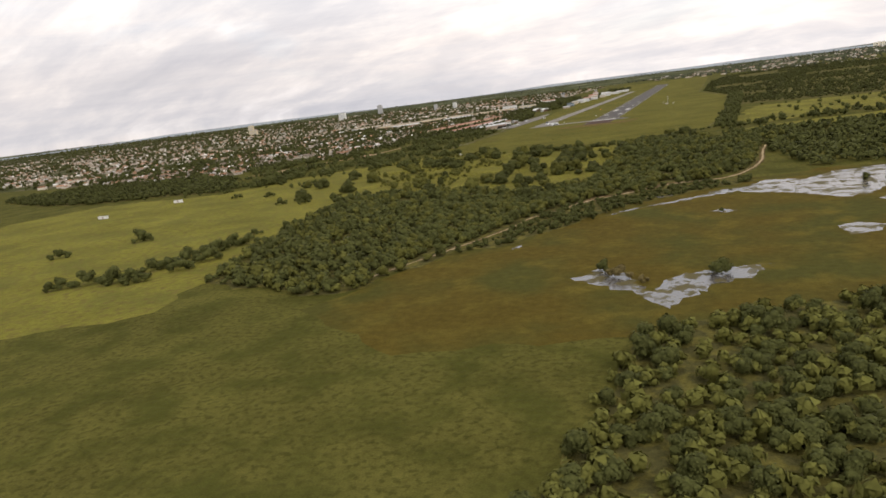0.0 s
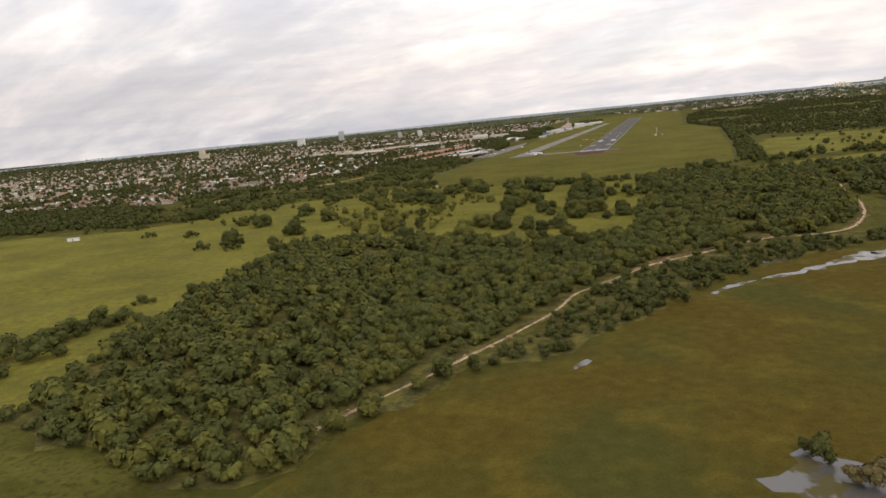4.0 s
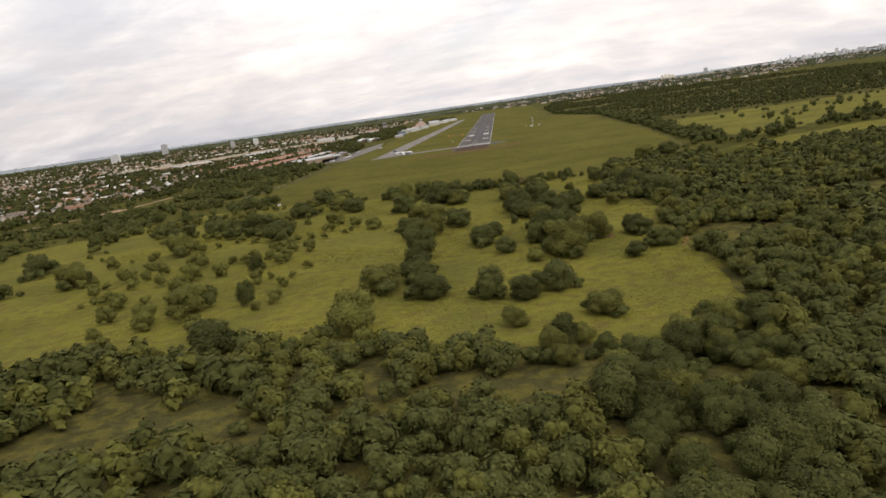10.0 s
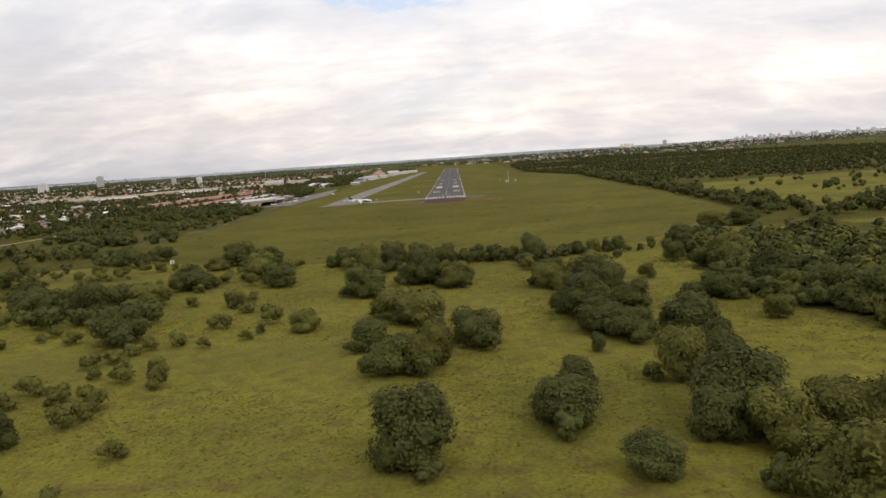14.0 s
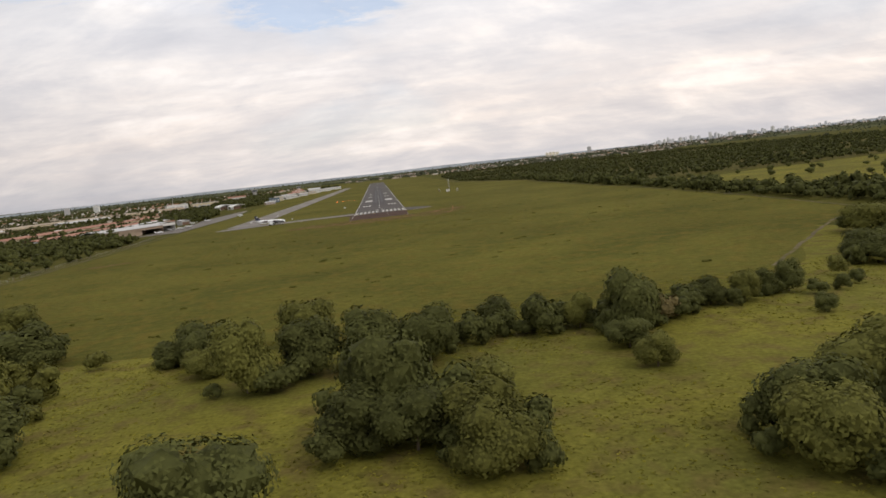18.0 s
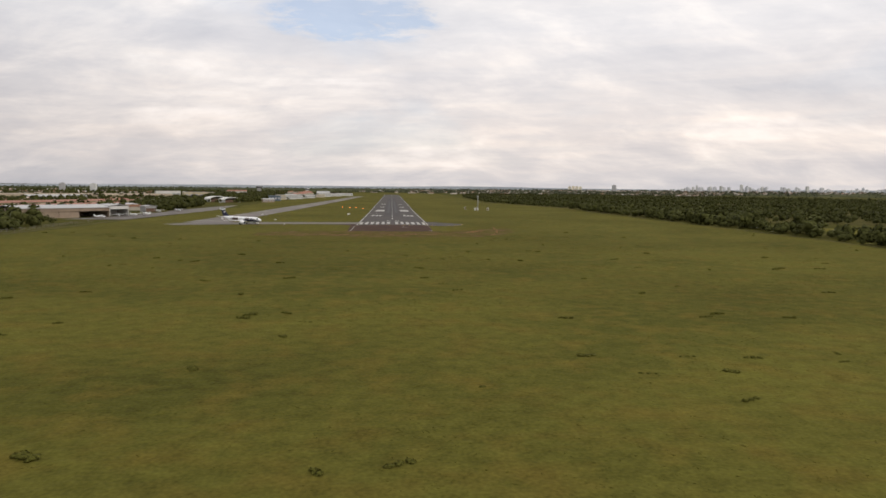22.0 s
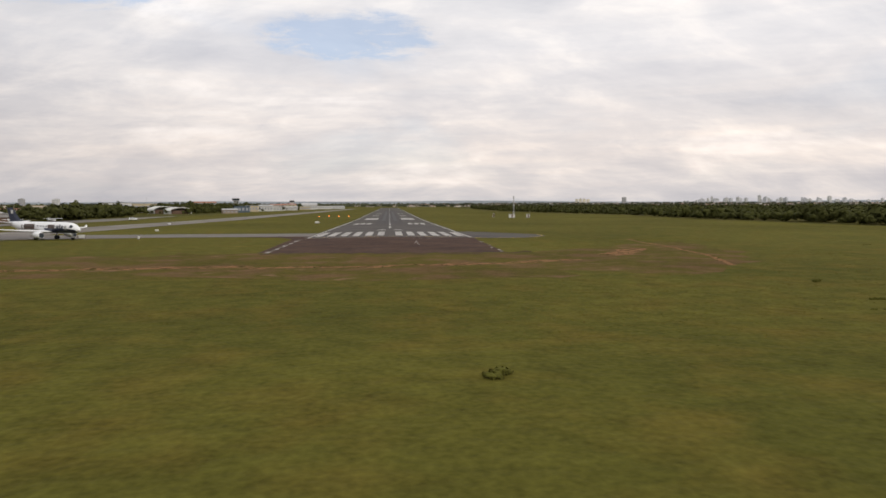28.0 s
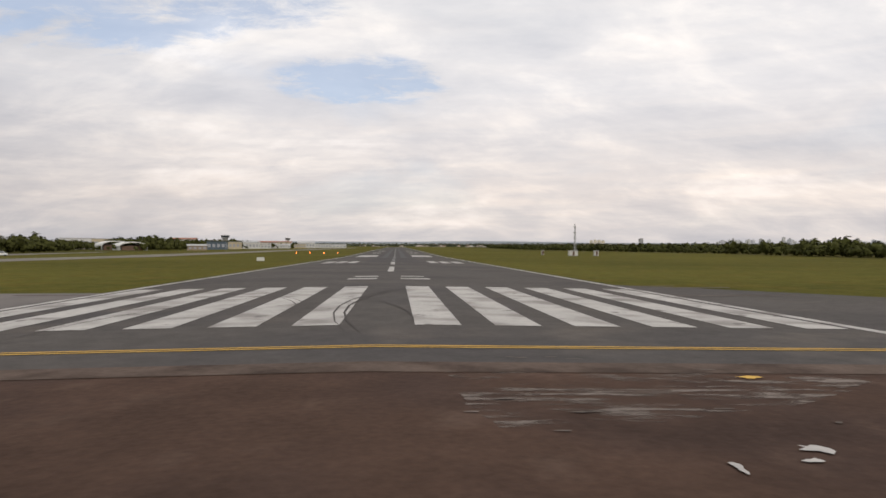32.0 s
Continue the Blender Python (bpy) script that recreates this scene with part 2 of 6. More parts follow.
def pool_material():
    """Still water broken by grass that stands in it."""
    m = material("marsh_water", (0.07, 0.056, 0.016), 0.9, var=0.2, scale=0.3, scale2=0.05)
    nd, lk = m.node_tree.nodes, m.node_tree.links
    wat = nd.new("ShaderNodeBsdfPrincipled")
    wat.inputs["Base Color"].default_value, wat.inputs["Roughness"].default_value = (0.085, 0.078, 0.072, 1), 0.2
    wat.inputs["Specular IOR Level"].default_value = 0.55
    geo, nz, mr, mix = nd.new("ShaderNodeNewGeometry"), nd.new("ShaderNodeTexNoise"), nd.new("ShaderNodeMapRange"), nd.new("ShaderNodeMixShader")
    nz.inputs["Scale"].default_value, nz.inputs["Detail"].default_value, nz.inputs["Roughness"].default_value = 0.12, 9, 0.70
    mr.inputs[1].default_value, mr.inputs[2].default_value = 0.50, 0.55
    lk.new(geo.outputs["Position"], nz.inputs["Vector"])
    lk.new(nz.outputs["Fac"], mr.inputs[0])
    lk.new(mr.outputs[0], mix.inputs[0])
    lk.new(wat.outputs[0], mix.inputs[1])
    lk.new(nd["Principled BSDF"].outputs[0], mix.inputs[2])
    lk.new(mix.outputs[0], nd["Material Output"].inputs["Surface"])
    return m


M_WATER = pool_material()
# far wooded land, its colour greyed to stand in for distance haze
M_FARLAND = material("haze_greyed_wooded_land", (0.060, 0.064, 0.034), 1.0, var=0.35, scale=0.012, scale2=0.003, spots=((0.10, 0.10, 0.06), 0.006, 0.52, 0.62), spec=0.0)
M_DIRT = material("red_earth", (0.29, 0.165, 0.092), 0.95, var=0.25, scale=0.4, scale2=0.06, bump=0.1, spots=((0.33, 0.23, 0.15), 0.12, 0.45, 0.6))
M_PATH = material("trodden_red_earth", (0.220, 0.118, 0.060), 0.95, var=0.3, scale=0.5, scale2=0.1, bump=0.1, bump_scale=3.0, spots=((0.095, 0.072, 0.022), 0.7, 0.52, 0.60), spec=0.02, fine=(3.0, 0.45))
M_BAREEDGE = material("stained_earth", (0.075, 0.052, 0.026), 0.95, var=0.35, scale=0.8, scale2=0.15, bump=0.1, spots=((0.085, 0.076, 0.014), 0.35, 0.46, 0.56), spec=0.02)
M_SAND = material("pale_sand", (0.39, 0.305, 0.190), 0.95, var=0.25, scale=0.5, scale2=0.08, bump=0.1, spots=((0.20, 0.14, 0.08), 0.3, 0.50, 0.62), spec=0.02)
M_EARTH = material("washed_brown_earth", (0.130, 0.086, 0.043), 0.95, var=0.35, scale=0.6, scale2=0.1, bump=0.1, bump_scale=2.0, spots=((0.105, 0.078, 0.028), 0.30, 0.47, 0.58), spots2=((0.36, 0.255, 0.155), 0.34, 0.60, 0.66), spec=0.02, fine=(2.5, 0.4))
M_TOWNSOIL = material("town_ground", (0.105, 0.085, 0.055), 0.95, var=0.35, scale=0.05, scale2=0.008, spots=((0.048, 0.052, 0.018), 0.018, 0.40, 0.52), spec=0.02)
M_ASPHALT = material("runway_asphalt", (0.082, 0.073, 0.067), 0.9, var=0.26, scale=1.2, scale2=0.05, bump=0.01, bump_scale=12, spots=((0.062, 0.056, 0.054), 0.06, 0.46, 0.62), spots2=((0.098, 0.084, 0.074), 0.18, 0.55, 0.70), spec=0.12, fine=(7.0, 0.22))
M_LANE = material("worn_earth_lane", (0.120, 0.098, 0.062), 0.95, var=0.3, scale=0.5, scale2=0.05, spots=((0.092, 0.082, 0.026), 0.3, 0.46, 0.58), spec=0.03)
M_RUBBER = material("rubber_marks", (0.047, 0.044, 0.044), 0.8, var=0.25, scale=1.0, scale2=0.1)
M_OVERRUN = material("old_brown_asphalt", (0.070, 0.043, 0.032), 0.95, var=0.3, scale=0.6, scale2=0.06, bump=0.02, bump_scale=6, spots=((0.056, 0.036, 0.029), 0.16, 0.45, 0.62), spots2=((0.086, 0.056, 0.043), 0.5, 0.58, 0.72), spec=0.05, fine=(5.0, 0.26))
M_TAXI = material("weathered_taxiway", (0.140, 0.122, 0.107), 0.8, var=0.28, scale=0.5, scale2=0.04, spots=((0.205, 0.185, 0.165), 0.045, 0.50, 0.62), spec=0.25, fine=(5.0, 0.2))
M_PAINT = material("worn_white_paint", (0.41, 0.39, 0.365), 0.7, var=0.2, scale=1.4, scale2=0.2, spots=((0.21, 0.19, 0.175), 0.35, 0.48, 0.64), spots2=((0.135, 0.12, 0.11), 0.8, 0.62, 0.70), fine=(7.0, 0.24))
M_DULL = material("smudged_white_paint", (0.17, 0.16, 0.155), 0.8, var=0.3, scale=1.0, scale2=0.05)
M_SMUDGE = material("rubbered_asphalt", (0.062, 0.056, 0.054), 0.85, var=0.28, scale=0.8, scale2=0.03, spec=0.12, fine=(5.0, 0.2))
M_JOINT = material("pale_worn_joint", (0.105, 0.078, 0.064), 0.95, var=0.35, scale=0.7, scale2=0.1, spots=((0.070, 0.050, 0.041), 0.5, 0.46, 0.58), spec=0.05, fine=(5.0, 0.3))
M_YELLOW = material("worn_yellow_paint", (0.55, 0.33, 0.06), 0.7, var=0.15, scale=1.0, scale2=0.2)
M_LEAFBROWN = material("leaves_brownish", (0.104, 0.082, 0.034), 0.75, var=0.3, scale=0.8, scale2=0.06, rand=0.18, island=0.22, spec=0.04)
M_LEAF = material("leaves_dark", (0.060, 0.063, 0.019), 0.75, var=0.35, scale=0.8, scale2=0.07, rand=0.18, island=0.22, spec=0.04)
M_LEAF2 = material("leaves_olive", (0.092, 0.090, 0.022), 0.75, var=0.3, scale=0.8, scale2=0.06, rand=0.18, island=0.22, spec=0.04)
# leaf colour made paler and bluer: aerial haze painted into the far woods
M_FARLEAF = material("haze_tinted_leaves", (0.078, 0.084, 0.054), 0.8, var=0.3, scale=0.05, scale2=0.01, island=0.3, spec=0.0)
M_BARK = material("bark", (0.12, 0.09, 0.06), 0.95, var=0.25, scale=3, scale2=0.5)

M_FLOOR = material("wood_undergrowth", (0.064, 0.058, 0.021), 0.95, var=0.4, scale=0.6, scale2=0.05, bump=0.6, bump_scale=0.7, spots=((0.104, 0.090, 0.024), 0.22, 0.46, 0.58), spec=0.02, fine=(2.0, 0.4))


def streaked_material():
    """Worn paint left in broken streaks across the way; the pavement shows between them."""
    m = material("streaked_old_paint", (0.165, 0.138, 0.122), 0.95, var=0.3, scale=1.6, scale2=0.3, spec=0.05, fine=(5.0, 0.26))
    nd, lk = m.node_tree.nodes, m.node_tree.links
    geo, mp, nz, mr = nd.new("ShaderNodeNewGeometry"), nd.new("ShaderNodeMapping"), nd.new("ShaderNodeTexNoise"), nd.new("ShaderNodeMapRange")
    mp.inputs["Scale"].default_value = (0.55, 2.6, 1.0)
    nz.inputs["Scale"].default_value, nz.inputs["Detail"].default_value, nz.inputs["Roughness"].default_value = 1.0, 8, 0.62
    mr.inputs[1].default_value, mr.inputs[2].default_value = 0.49, 0.62
    lk.new(geo.outputs["Position"], mp.inputs["Vector"])
    lk.new(mp.outputs[0], nz.inputs["Vector"])
    lk.new(nz.outputs["Fac"], mr.inputs[0])
    lk.new(mr.outputs[0], nd["Principled BSDF"].inputs["Alpha"])
    return m


M_STREAK = streaked_material()


def broken(m, scale, lo, hi):
    """Lets grass show through a surface in ragged gaps."""
    nd, lk = m.node_tree.nodes, m.node_tree.links
    geo, nz, mr = nd.new("ShaderNodeNewGeometry"), nd.new("ShaderNodeTexNoise"), nd.new("ShaderNodeMapRange")
    nz.inputs["Scale"].default_value, nz.inputs["Detail"].default_value, nz.inputs["Roughness"].default_value = scale, 7, 0.68
    mr.inputs[1].default_value, mr.inputs[2].default_value = lo, hi
    lk.new(geo.outputs["Position"], nz.inputs["Vector"])
    lk.new(nz.outputs["Fac"], mr.inputs[0])
    lk.new(mr.outputs[0], nd["Principled BSDF"].inputs["Alpha"])


broken(M_PATH, 0.8, 0.34, 0.50)
broken(M_EARTH, 1.3, 0.34, 0.52)
broken(M_SAND, 2.0, 0.30, 0.46)


# ---- ground ----
def rise(x, y):
    """Height of the land: flat round the threshold, climbing gently beyond."""
    return 0.0055 * max(0.0, y - 250.0) + 0.008 * max(0.0, math.hypot(x, y) - 2500.0)


def camber(x, y):
    """Height of the pavement over its edges: it falls to both sides of the centre line."""
    return 0.32 * max(0.0, 1.0 - abs(x) / 21.0) * max(0.0, min(1.0, (y + 61.5) / 22.0))


def mesh_object(name, verts, faces, mat, smooth=False):
    me = bpy.data.meshes.new(name)
    me.from_pydata(verts, [], faces)
    me.materials.append(mat)
    if smooth:
        me.shade_smooth()
    return new(name, me)


def axis_steps(reach):
    s = [0.0]
    while s[-1] < reach:
        s.append(s[-1] + 30 + 0.06 * s[-1])
    return [-v for v in s[:0:-1]] + s


def ground_sheet():
    xs, ys = axis_steps(5600), sorted(set(axis_steps(5600) + [250.0]))
    verts = [(x, y, rise(x, y)) for y in ys for x in xs]
    n = len(xs)
    faces = [(j * n + i, j * n + i + 1, (j + 1) * n + i + 1, (j + 1) * n + i) for j in range(len(ys) - 1) for i in range(n - 1)]
    ob = mesh_object("ground", verts, faces, M_SCRUB)
    ob.data.materials.append(M_FARLAND)
    for f in ob.data.polygons:
        f.material_index = int(math.hypot(f.center.x, f.center.y - 300) > 2250)
    return tagged(ob, "rough green scrub grassland reaching the horizon", "ground", kind="structure")


ground_sheet()


def ragged(points, step=9.0, jitter=2.5):
    """A closed outline with wandering edges."""
    out = []
    for (ax, ay), (bx, by) in zip(points, points[1:] + points[:1]):
        n = max(1, int(math.hypot(bx - ax, by - ay) / step))
        for k in range(n):
            x, y = ax + (bx - ax) * k / n, ay + (by - ay) * k / n
            if jitter:
                q = 0.55 / max(1.0, step)
                x, y = x + jitter * noise.noise((x * q, y * q, 1.3)) * 2, y + jitter * noise.noise((x * q, y * q, 7.1)) * 2
            out.append((x, y))
    return out


def patch(name, points, lift, mat, label, category, jitter=2.5, step=9.0, kind="structure", parent=None, arched=False):
    bm = bmesh.new()
    ring = [bm.verts.new((x, y, 0)) for x, y in (ragged(points, step, jitter) if jitter else points)]
    bmesh.ops.triangle_fill(bm, use_beauty=True, edges=[bm.edges.new((a, b)) for a, b in zip(ring, ring[1:] + ring[:1])])
    for cut in (250.0, 800.0, 1400.0):
        bmesh.ops.bisect_plane(bm, geom=bm.verts[:] + bm.edges[:] + bm.faces[:], plane_co=(0, cut, 0), plane_no=(0, 1, 0))
    if arched:
        for k in range(-2, 3):
            bmesh.ops.bisect_plane(bm, geom=bm.verts[:] + bm.edges[:] + bm.faces[:], plane_co=(7.0 * k, 0, 0), plane_no=(1, 0, 0))
        for cut in (-60.0, -53.0, -46.0, -40.0):
            bmesh.ops.bisect_plane(bm, geom=bm.verts[:] + bm.edges[:] + bm.faces[:], plane_co=(0, cut, 0), plane_no=(0, 1, 0))
    for v in bm.verts:
        v.co.z = rise(v.co.x, v.co.y) + lift + (camber(v.co.x, v.co.y) if arched else 0.0)
    bmesh.ops.recalc_face_normals(bm, faces=bm.faces[:])
    if bm.faces and sum(f.normal.z for f in bm.faces) < 0:
        bmesh.ops.reverse_faces(bm, faces=bm.faces[:])
    me = bpy.data.meshes.new(name)
    bm.to_mesh(me)
    bm.free()
    me.materials.append(mat)
    ob = new(name, me)
    if parent:
        ob.parent = parent
        return ob
    return tagged(ob, label, category, kind=kind)


def ribbon(name, line, width, lift, mat, label, category, jitter=0.0, kind="structure"):
    pts = [Vector((x, y)) for x, y in line]
    left, right = [], []
    for i, p in enumerate(pts):
        d = (pts[min(i + 1, len(pts) - 1)] - pts[max(i - 1, 0)]).normalized()
        nrm = Vector((-d.y, d.x)) * width / 2
        left.append(tuple(p + nrm))
        right.append(tuple(p - nrm))
    return patch(name, left + right[::-1], lift, mat, label, category, jitter, 6.0, kind)


AIRFIELD = [(-176, -285), (-160, -225), (-161, -60), (-165, 160), (-175, 600), (-200, 1500), (-200, 2100), (160, 2100), (150, 1200), (140, 690), (200, 380), (186, -60), (176, -226), (165, -320), (129, -352), (90, -402), (66, -424), (30, -428), (-16, -424), (-60, -412), (-130, -378)]
patch("airfield_grass", AIRFIELD, 0.04, M_FIELD, "mown green airfield grass round the runway", "grass")
patch("meadow", [(-110, -1010), (-300, -990), (-430, -880), (-520, -700), (-480, -600), (-330, -585), (-300, -500), (-200, -400), (-140, -366), (-40, -400), (40, -408), (86, -386), (126, -344), (160, -400), (160, -560), (140, -650), (110, -730), (30, -735), (-40, -700), (-80, -760), (-70, -900), (-55, -970)], 0.02, M_MEADOW, "pale green meadow with scattered trees", "meadow", 5)
patch("meadow", [(197, -240), (232, -30), (345, -5), (520, 12), (690, 2), (740, -70), (700, -150), (760, -225), (520, -232), (330, -250), (215, -325)], 0.02, M_MEADOW, "bright green meadow beyond the fence", "meadow", 6)
patch("meadow", [(185, -390), (230, -352), (330, -318), (520, -302), (640, -300), (700, -322), (560, -346), (330, -370), (240, -410)], 0.02, M_MEADOW, "strip of green meadow between tree belts", "meadow", 6)
MARSH = [(20, -970), (30, -938), (51, -884), (67, -846), (75, -822), (85, -796), (101, -767), (114, -752), (139, -727), (170, -714), (205, -712), (235, -694), (300, -680), (420, -760), (420, -960), (260, -950), (200, -960), (150, -990), (80, -1010)]
patch("marsh", MARSH, 0.03, M_MARSH, "flooded olive-brown marsh grass beside the dirt track", "marsh", 3)
TRACK = [(20, -935), (46, -881), (62, -845), (69, -825), (73, -805), (80, -795), (89, -778), (97, -764), (110, -750), (125, -736), (136, -724), (151, -713), (167, -710), (184, -699), (197, -670), (206, -629), (209, -584), (214, -540)]


def smooth_line(line, step=0.6):
    """A line of points rounded off and cut into short steps."""
    pts = [Vector(p) for p in line]
    out = []
    for i in range(len(pts) - 1):
        p0, p1, p2, p3 = pts[max(i - 1, 0)], pts[i], pts[i + 1], pts[min(i + 2, len(pts) - 1)]
        n = max(2, int((p2 - p1).length / step))
        for k in range(n):
            t = k / n
            out.append(0.5 * (2 * p1 + (p2 - p0) * t + (2 * p0 - 5 * p1 + 4 * p2 - p3) * t * t + (3 * p1 - p0 - 3 * p2 + p3) * t ** 3))
    return out + [pts[-1]]


def worn_strip(name, line, lift, mat, label, middle, half, gap=-9.0, seed=0.0):
    """A strip of bare ground along a line, wandering, swelling and breaking off."""
    pts = smooth_line(line)
    verts, faces, last = [], [], None
    for i, p in enumerate(pts):
        d = (pts[min(i + 1, len(pts) - 1)] - pts[max(i - 1, 0)]).normalized()
        side = Vector((-d.y, d.x))
        u = i * 0.03
        m = middle + 0.55 * noise.noise((u * 1.3, seed, 2.0)) + 0.16 * noise.noise((u * 7.0, seed, 4.0))
        w = half * (1.0 + 1.2 * noise.noise((u * 2.2, seed, 9.0)) + 0.5 * noise.noise((u * 6.0, seed, 5.0)))
        if p.x > 92:
            w *= 1.45
        w *= min(1.0, max(0.0, (noise.noise((u * 3.1, seed, 17.0)) - gap) / 0.22))
        if w < 0.015:
            last = None
            continue
        a, b = p + side * (m + w), p + side * (m - w * (0.75 + 0.5 * noise.noise((u * 8.0, seed, 3.0))))
        verts += [(a.x, a.y, lift), (b.x, b.y, lift)]
        k = len(verts) - 2
        if last is not None:
            faces.append((last, k, k + 1, last + 1))
        last = k
    ob = mesh_object(name, verts, [f[::-1] for f in faces], mat)
    return tagged(ob, label, "track", kind="structure")


worn_strip("track_verge", TRACK, 0.05, M_EARTH, "bare orange-brown earth along the dirt track", -0.1, 1.5, seed=1.0)
worn_strip("dirt_track", TRACK, 0.066, M_SAND, "pale sandy wheel rut of the dirt track", 0.24, 0.30, -0.8, 4.0)
worn_strip("dirt_track", TRACK, 0.07, M_SAND, "pale sandy wheel rut of the dirt track", -0.34, 0.30, -0.65, 7.0)
worn_strip("dirt_track", TRACK[4:14], 0.062, M_SAND, "pale sand washed out beside the wheel ruts", -1.2, 0.16, -0.02, 11.0)
worn_strip("dirt_track", TRACK[5:15], 0.063, M_SAND, "pale sand washed out beside the wheel ruts", 1.5, 0.2, 0.02, 13.0)
WASH = [(95, -768), (95, -758), (101, -748), (112, -741), (123, -731), (131, -719), (143, -709), (152, -706), (156, -711), (146, -718), (136, -728), (124, -739), (112, -750), (101, -763)]
patch("earth_wash", WASH, 0.046, M_EARTH, "bare brown earth washed out beside the dirt track", "earth", 1.6, 2.5)
patch("earth_wash", [(66, -834), (70, -836), (76, -838), (77, -835), (71, -832)], 0.044, M_EARTH, "bare brown earth at a turn-off from the track", "earth", 0.8, 1.5)
for pool in (
    [(122, -929), (129, -919), (142, -925), (143, -938), (153, -949), (159, -929), (171, -922), (192, -915), (187, -930), (177, -938), (168, -947), (159, -966), (151, -955), (139, -944), (127, -938)],
    [(180, -752), (192, -742), (205, -724), (222, -729), (240, -708), (272, -694), (300, -692), (310, -730), (268, -745), (250, -784), (235, -794), (222, -780), (206, -768), (192, -764)],
    [(117, -812), (123, -800), (131, -792), (135, -790), (133, -794), (125, -802)],
    [(136, -790), (147, -780), (157, -772), (168, -760), (178, -750), (184, -750), (181, -760), (170, -767), (158, -777), (146, -786)],
    [(80, -878), (84, -872), (86, -874), (82, -880)],
    [(248, -800), (256, -790), (262, -800), (254, -806)],
    [(140, -762), (148, -756), (150, -759), (143, -765)],
    [(222, -858), (230, -851), (241, -858), (236, -869), (225, -874)],
    [(170, -812), (176, -808), (184, -812), (178, -818)],
    [(250, -830), (262, -824), (268, -834), (255, -838)],
):
    patch("marsh_pool", pool, 0.045, M_WATER, "shallow grey pool of marsh water", "water", 2.2 if len(pool) > 9 else 0.7, 3.0 if len(pool) > 9 else 1.5)
ribbon("perimeter_track", [(84, -404), (128, -356), (165, -322), (178, -226), (188, -60), (203, 370), (142, 690), (150, 1200)], 1.1, 0.07, M_LANE, "worn earth track along the airfield fence", "track", 0.7)
ribbon("perimeter_track", [(-182, -300), (-165, -225), (-165, -60), (-170, 90), (-168, 160)], 1.7, 0.07, M_LANE, "narrow worn perimeter road inside the airfield fence", "road", 0.5)
ribbon("dirt_track", [(-420, -420), (-380, -330), (-314, -270), (-300, -180), (-296, -119), (-270, -60), (-240, -30)], 4.6, 0.06, M_DIRT, "straight reddish earth track beside the town", "track", 0.8)
patch("red_earth", [(66, -606), (69, -602), (71, -605), (68, -608)], 0.05, M_PATH, "bare red earth in the savanna grass", "earth", 1.5, 2.0)
patch("red_earth", [(86, -632), (90, -622), (93, -612), (91, -611), (89, -621), (86, -630)], 0.05, M_PATH, "bare red earth at the edge of the wood", "earth", 1.2, 2.0)
patch("red_earth", [(-330, -262), (-318, -274), (-310, -250), (-322, -235)], 0.05, M_DIRT, "bare red earth beside the track", "earth", 3, 4.0)
patch("red_earth", [(-400, -395), (-372, -402), (-360, -375), (-390, -368)], 0.05, M_DIRT, "bare red earth on the slope below the town", "earth", 4, 5.0)
CROSSPATH = [(-60, -96), (-24, -90), (-14, -92), (5, -90), (16, -87), (27, -82)]
worn_strip("worn_path", CROSSPATH, 0.062, M_PATH, "worn red earth path across the airfield grass", 0.15, 0.8, -0.6, 21.0)
worn_strip("worn_path", CROSSPATH, 0.06, M_PATH, "broken red earth beside the worn path", -1.1, 0.7, -0.2, 25.0)
worn_strip("worn_path", CROSSPATH, 0.058, M_PATH, "broken red earth beside the worn path", 1.4, 0.6, -0.1, 29.0)
patch("bare_edge", [(-21, -62.5), (19, -65), (23, -60), (24, -68), (16, -69.5), (4, -70.5), (-8, -68), (-22, -67)], 0.056, M_BAREEDGE, "bare brown earth at the end of the pavement", "earth", 1.2, 2.5)
patch("worn_grass", [(-62, -72), (-24, -62), (21, -66), (40, -50), (60, -35), (62, -60), (48, -95), (10, -108), (-30, -104), (-60, -96)], 0.05, M_WORN, "worn grass and bare red earth before the pavement", "grass", 4, 4.0)
patch("bare_earth", [(-152, -200), (-118, -195), (-122, -204), (-146, -208)], 0.058, M_WORN, "bare earth showing through the airfield grass", "earth", 2.5, 3.0)
ribbon("worn_path", [(56, -22), (54.5, -33), (53.4, -46), (52, -58), (48.5, -78), (44, -94)], 0.9, 0.06, M_PATH, "thin worn earth path in the airfield grass", "track", 0.4)
patch("bare_earth", [(32, -74), (35, -76), (38, -74), (46, -60), (46, -57), (43, -57), (36, -68)], 0.062, M_PATH, "bare earth showing through the airfield grass", "earth", 0.9, 1.2)

# ---- runway ----
patch("runway", [(-21, -8.9), (21, -8.9), (21, 1600), (-21, 1600)], 0.08, M_ASPHALT, "dark grey asphalt runway with white markings", "runway", 0, arched=True)
rng_o = random.Random(8)
patch("overrun", [(-22 + 1.3 * k, -63.6 - 0.06 * k + rng_o.uniform(-1.2, 0.9)) for k in range(32)] + [(19.4, -65.4), (20.6, -10), (20.8, -8.9), (-21, -8.9), (-21, 3), (-42, 3), (-28, -3), (-23.5, -12), (-23, -33)], 0.07, M_OVERRUN, "old brown asphalt before the runway threshold", "pavement", 0, arched=True)
M_LINK = material("brown_grey_asphalt", (0.112, 0.094, 0.080), 0.62, var=0.28, scale=0.5, scale2=0.04, spots=((0.088, 0.074, 0.064), 0.12, 0.46, 0.62), spec=0.25, fine=(5.0, 0.2))
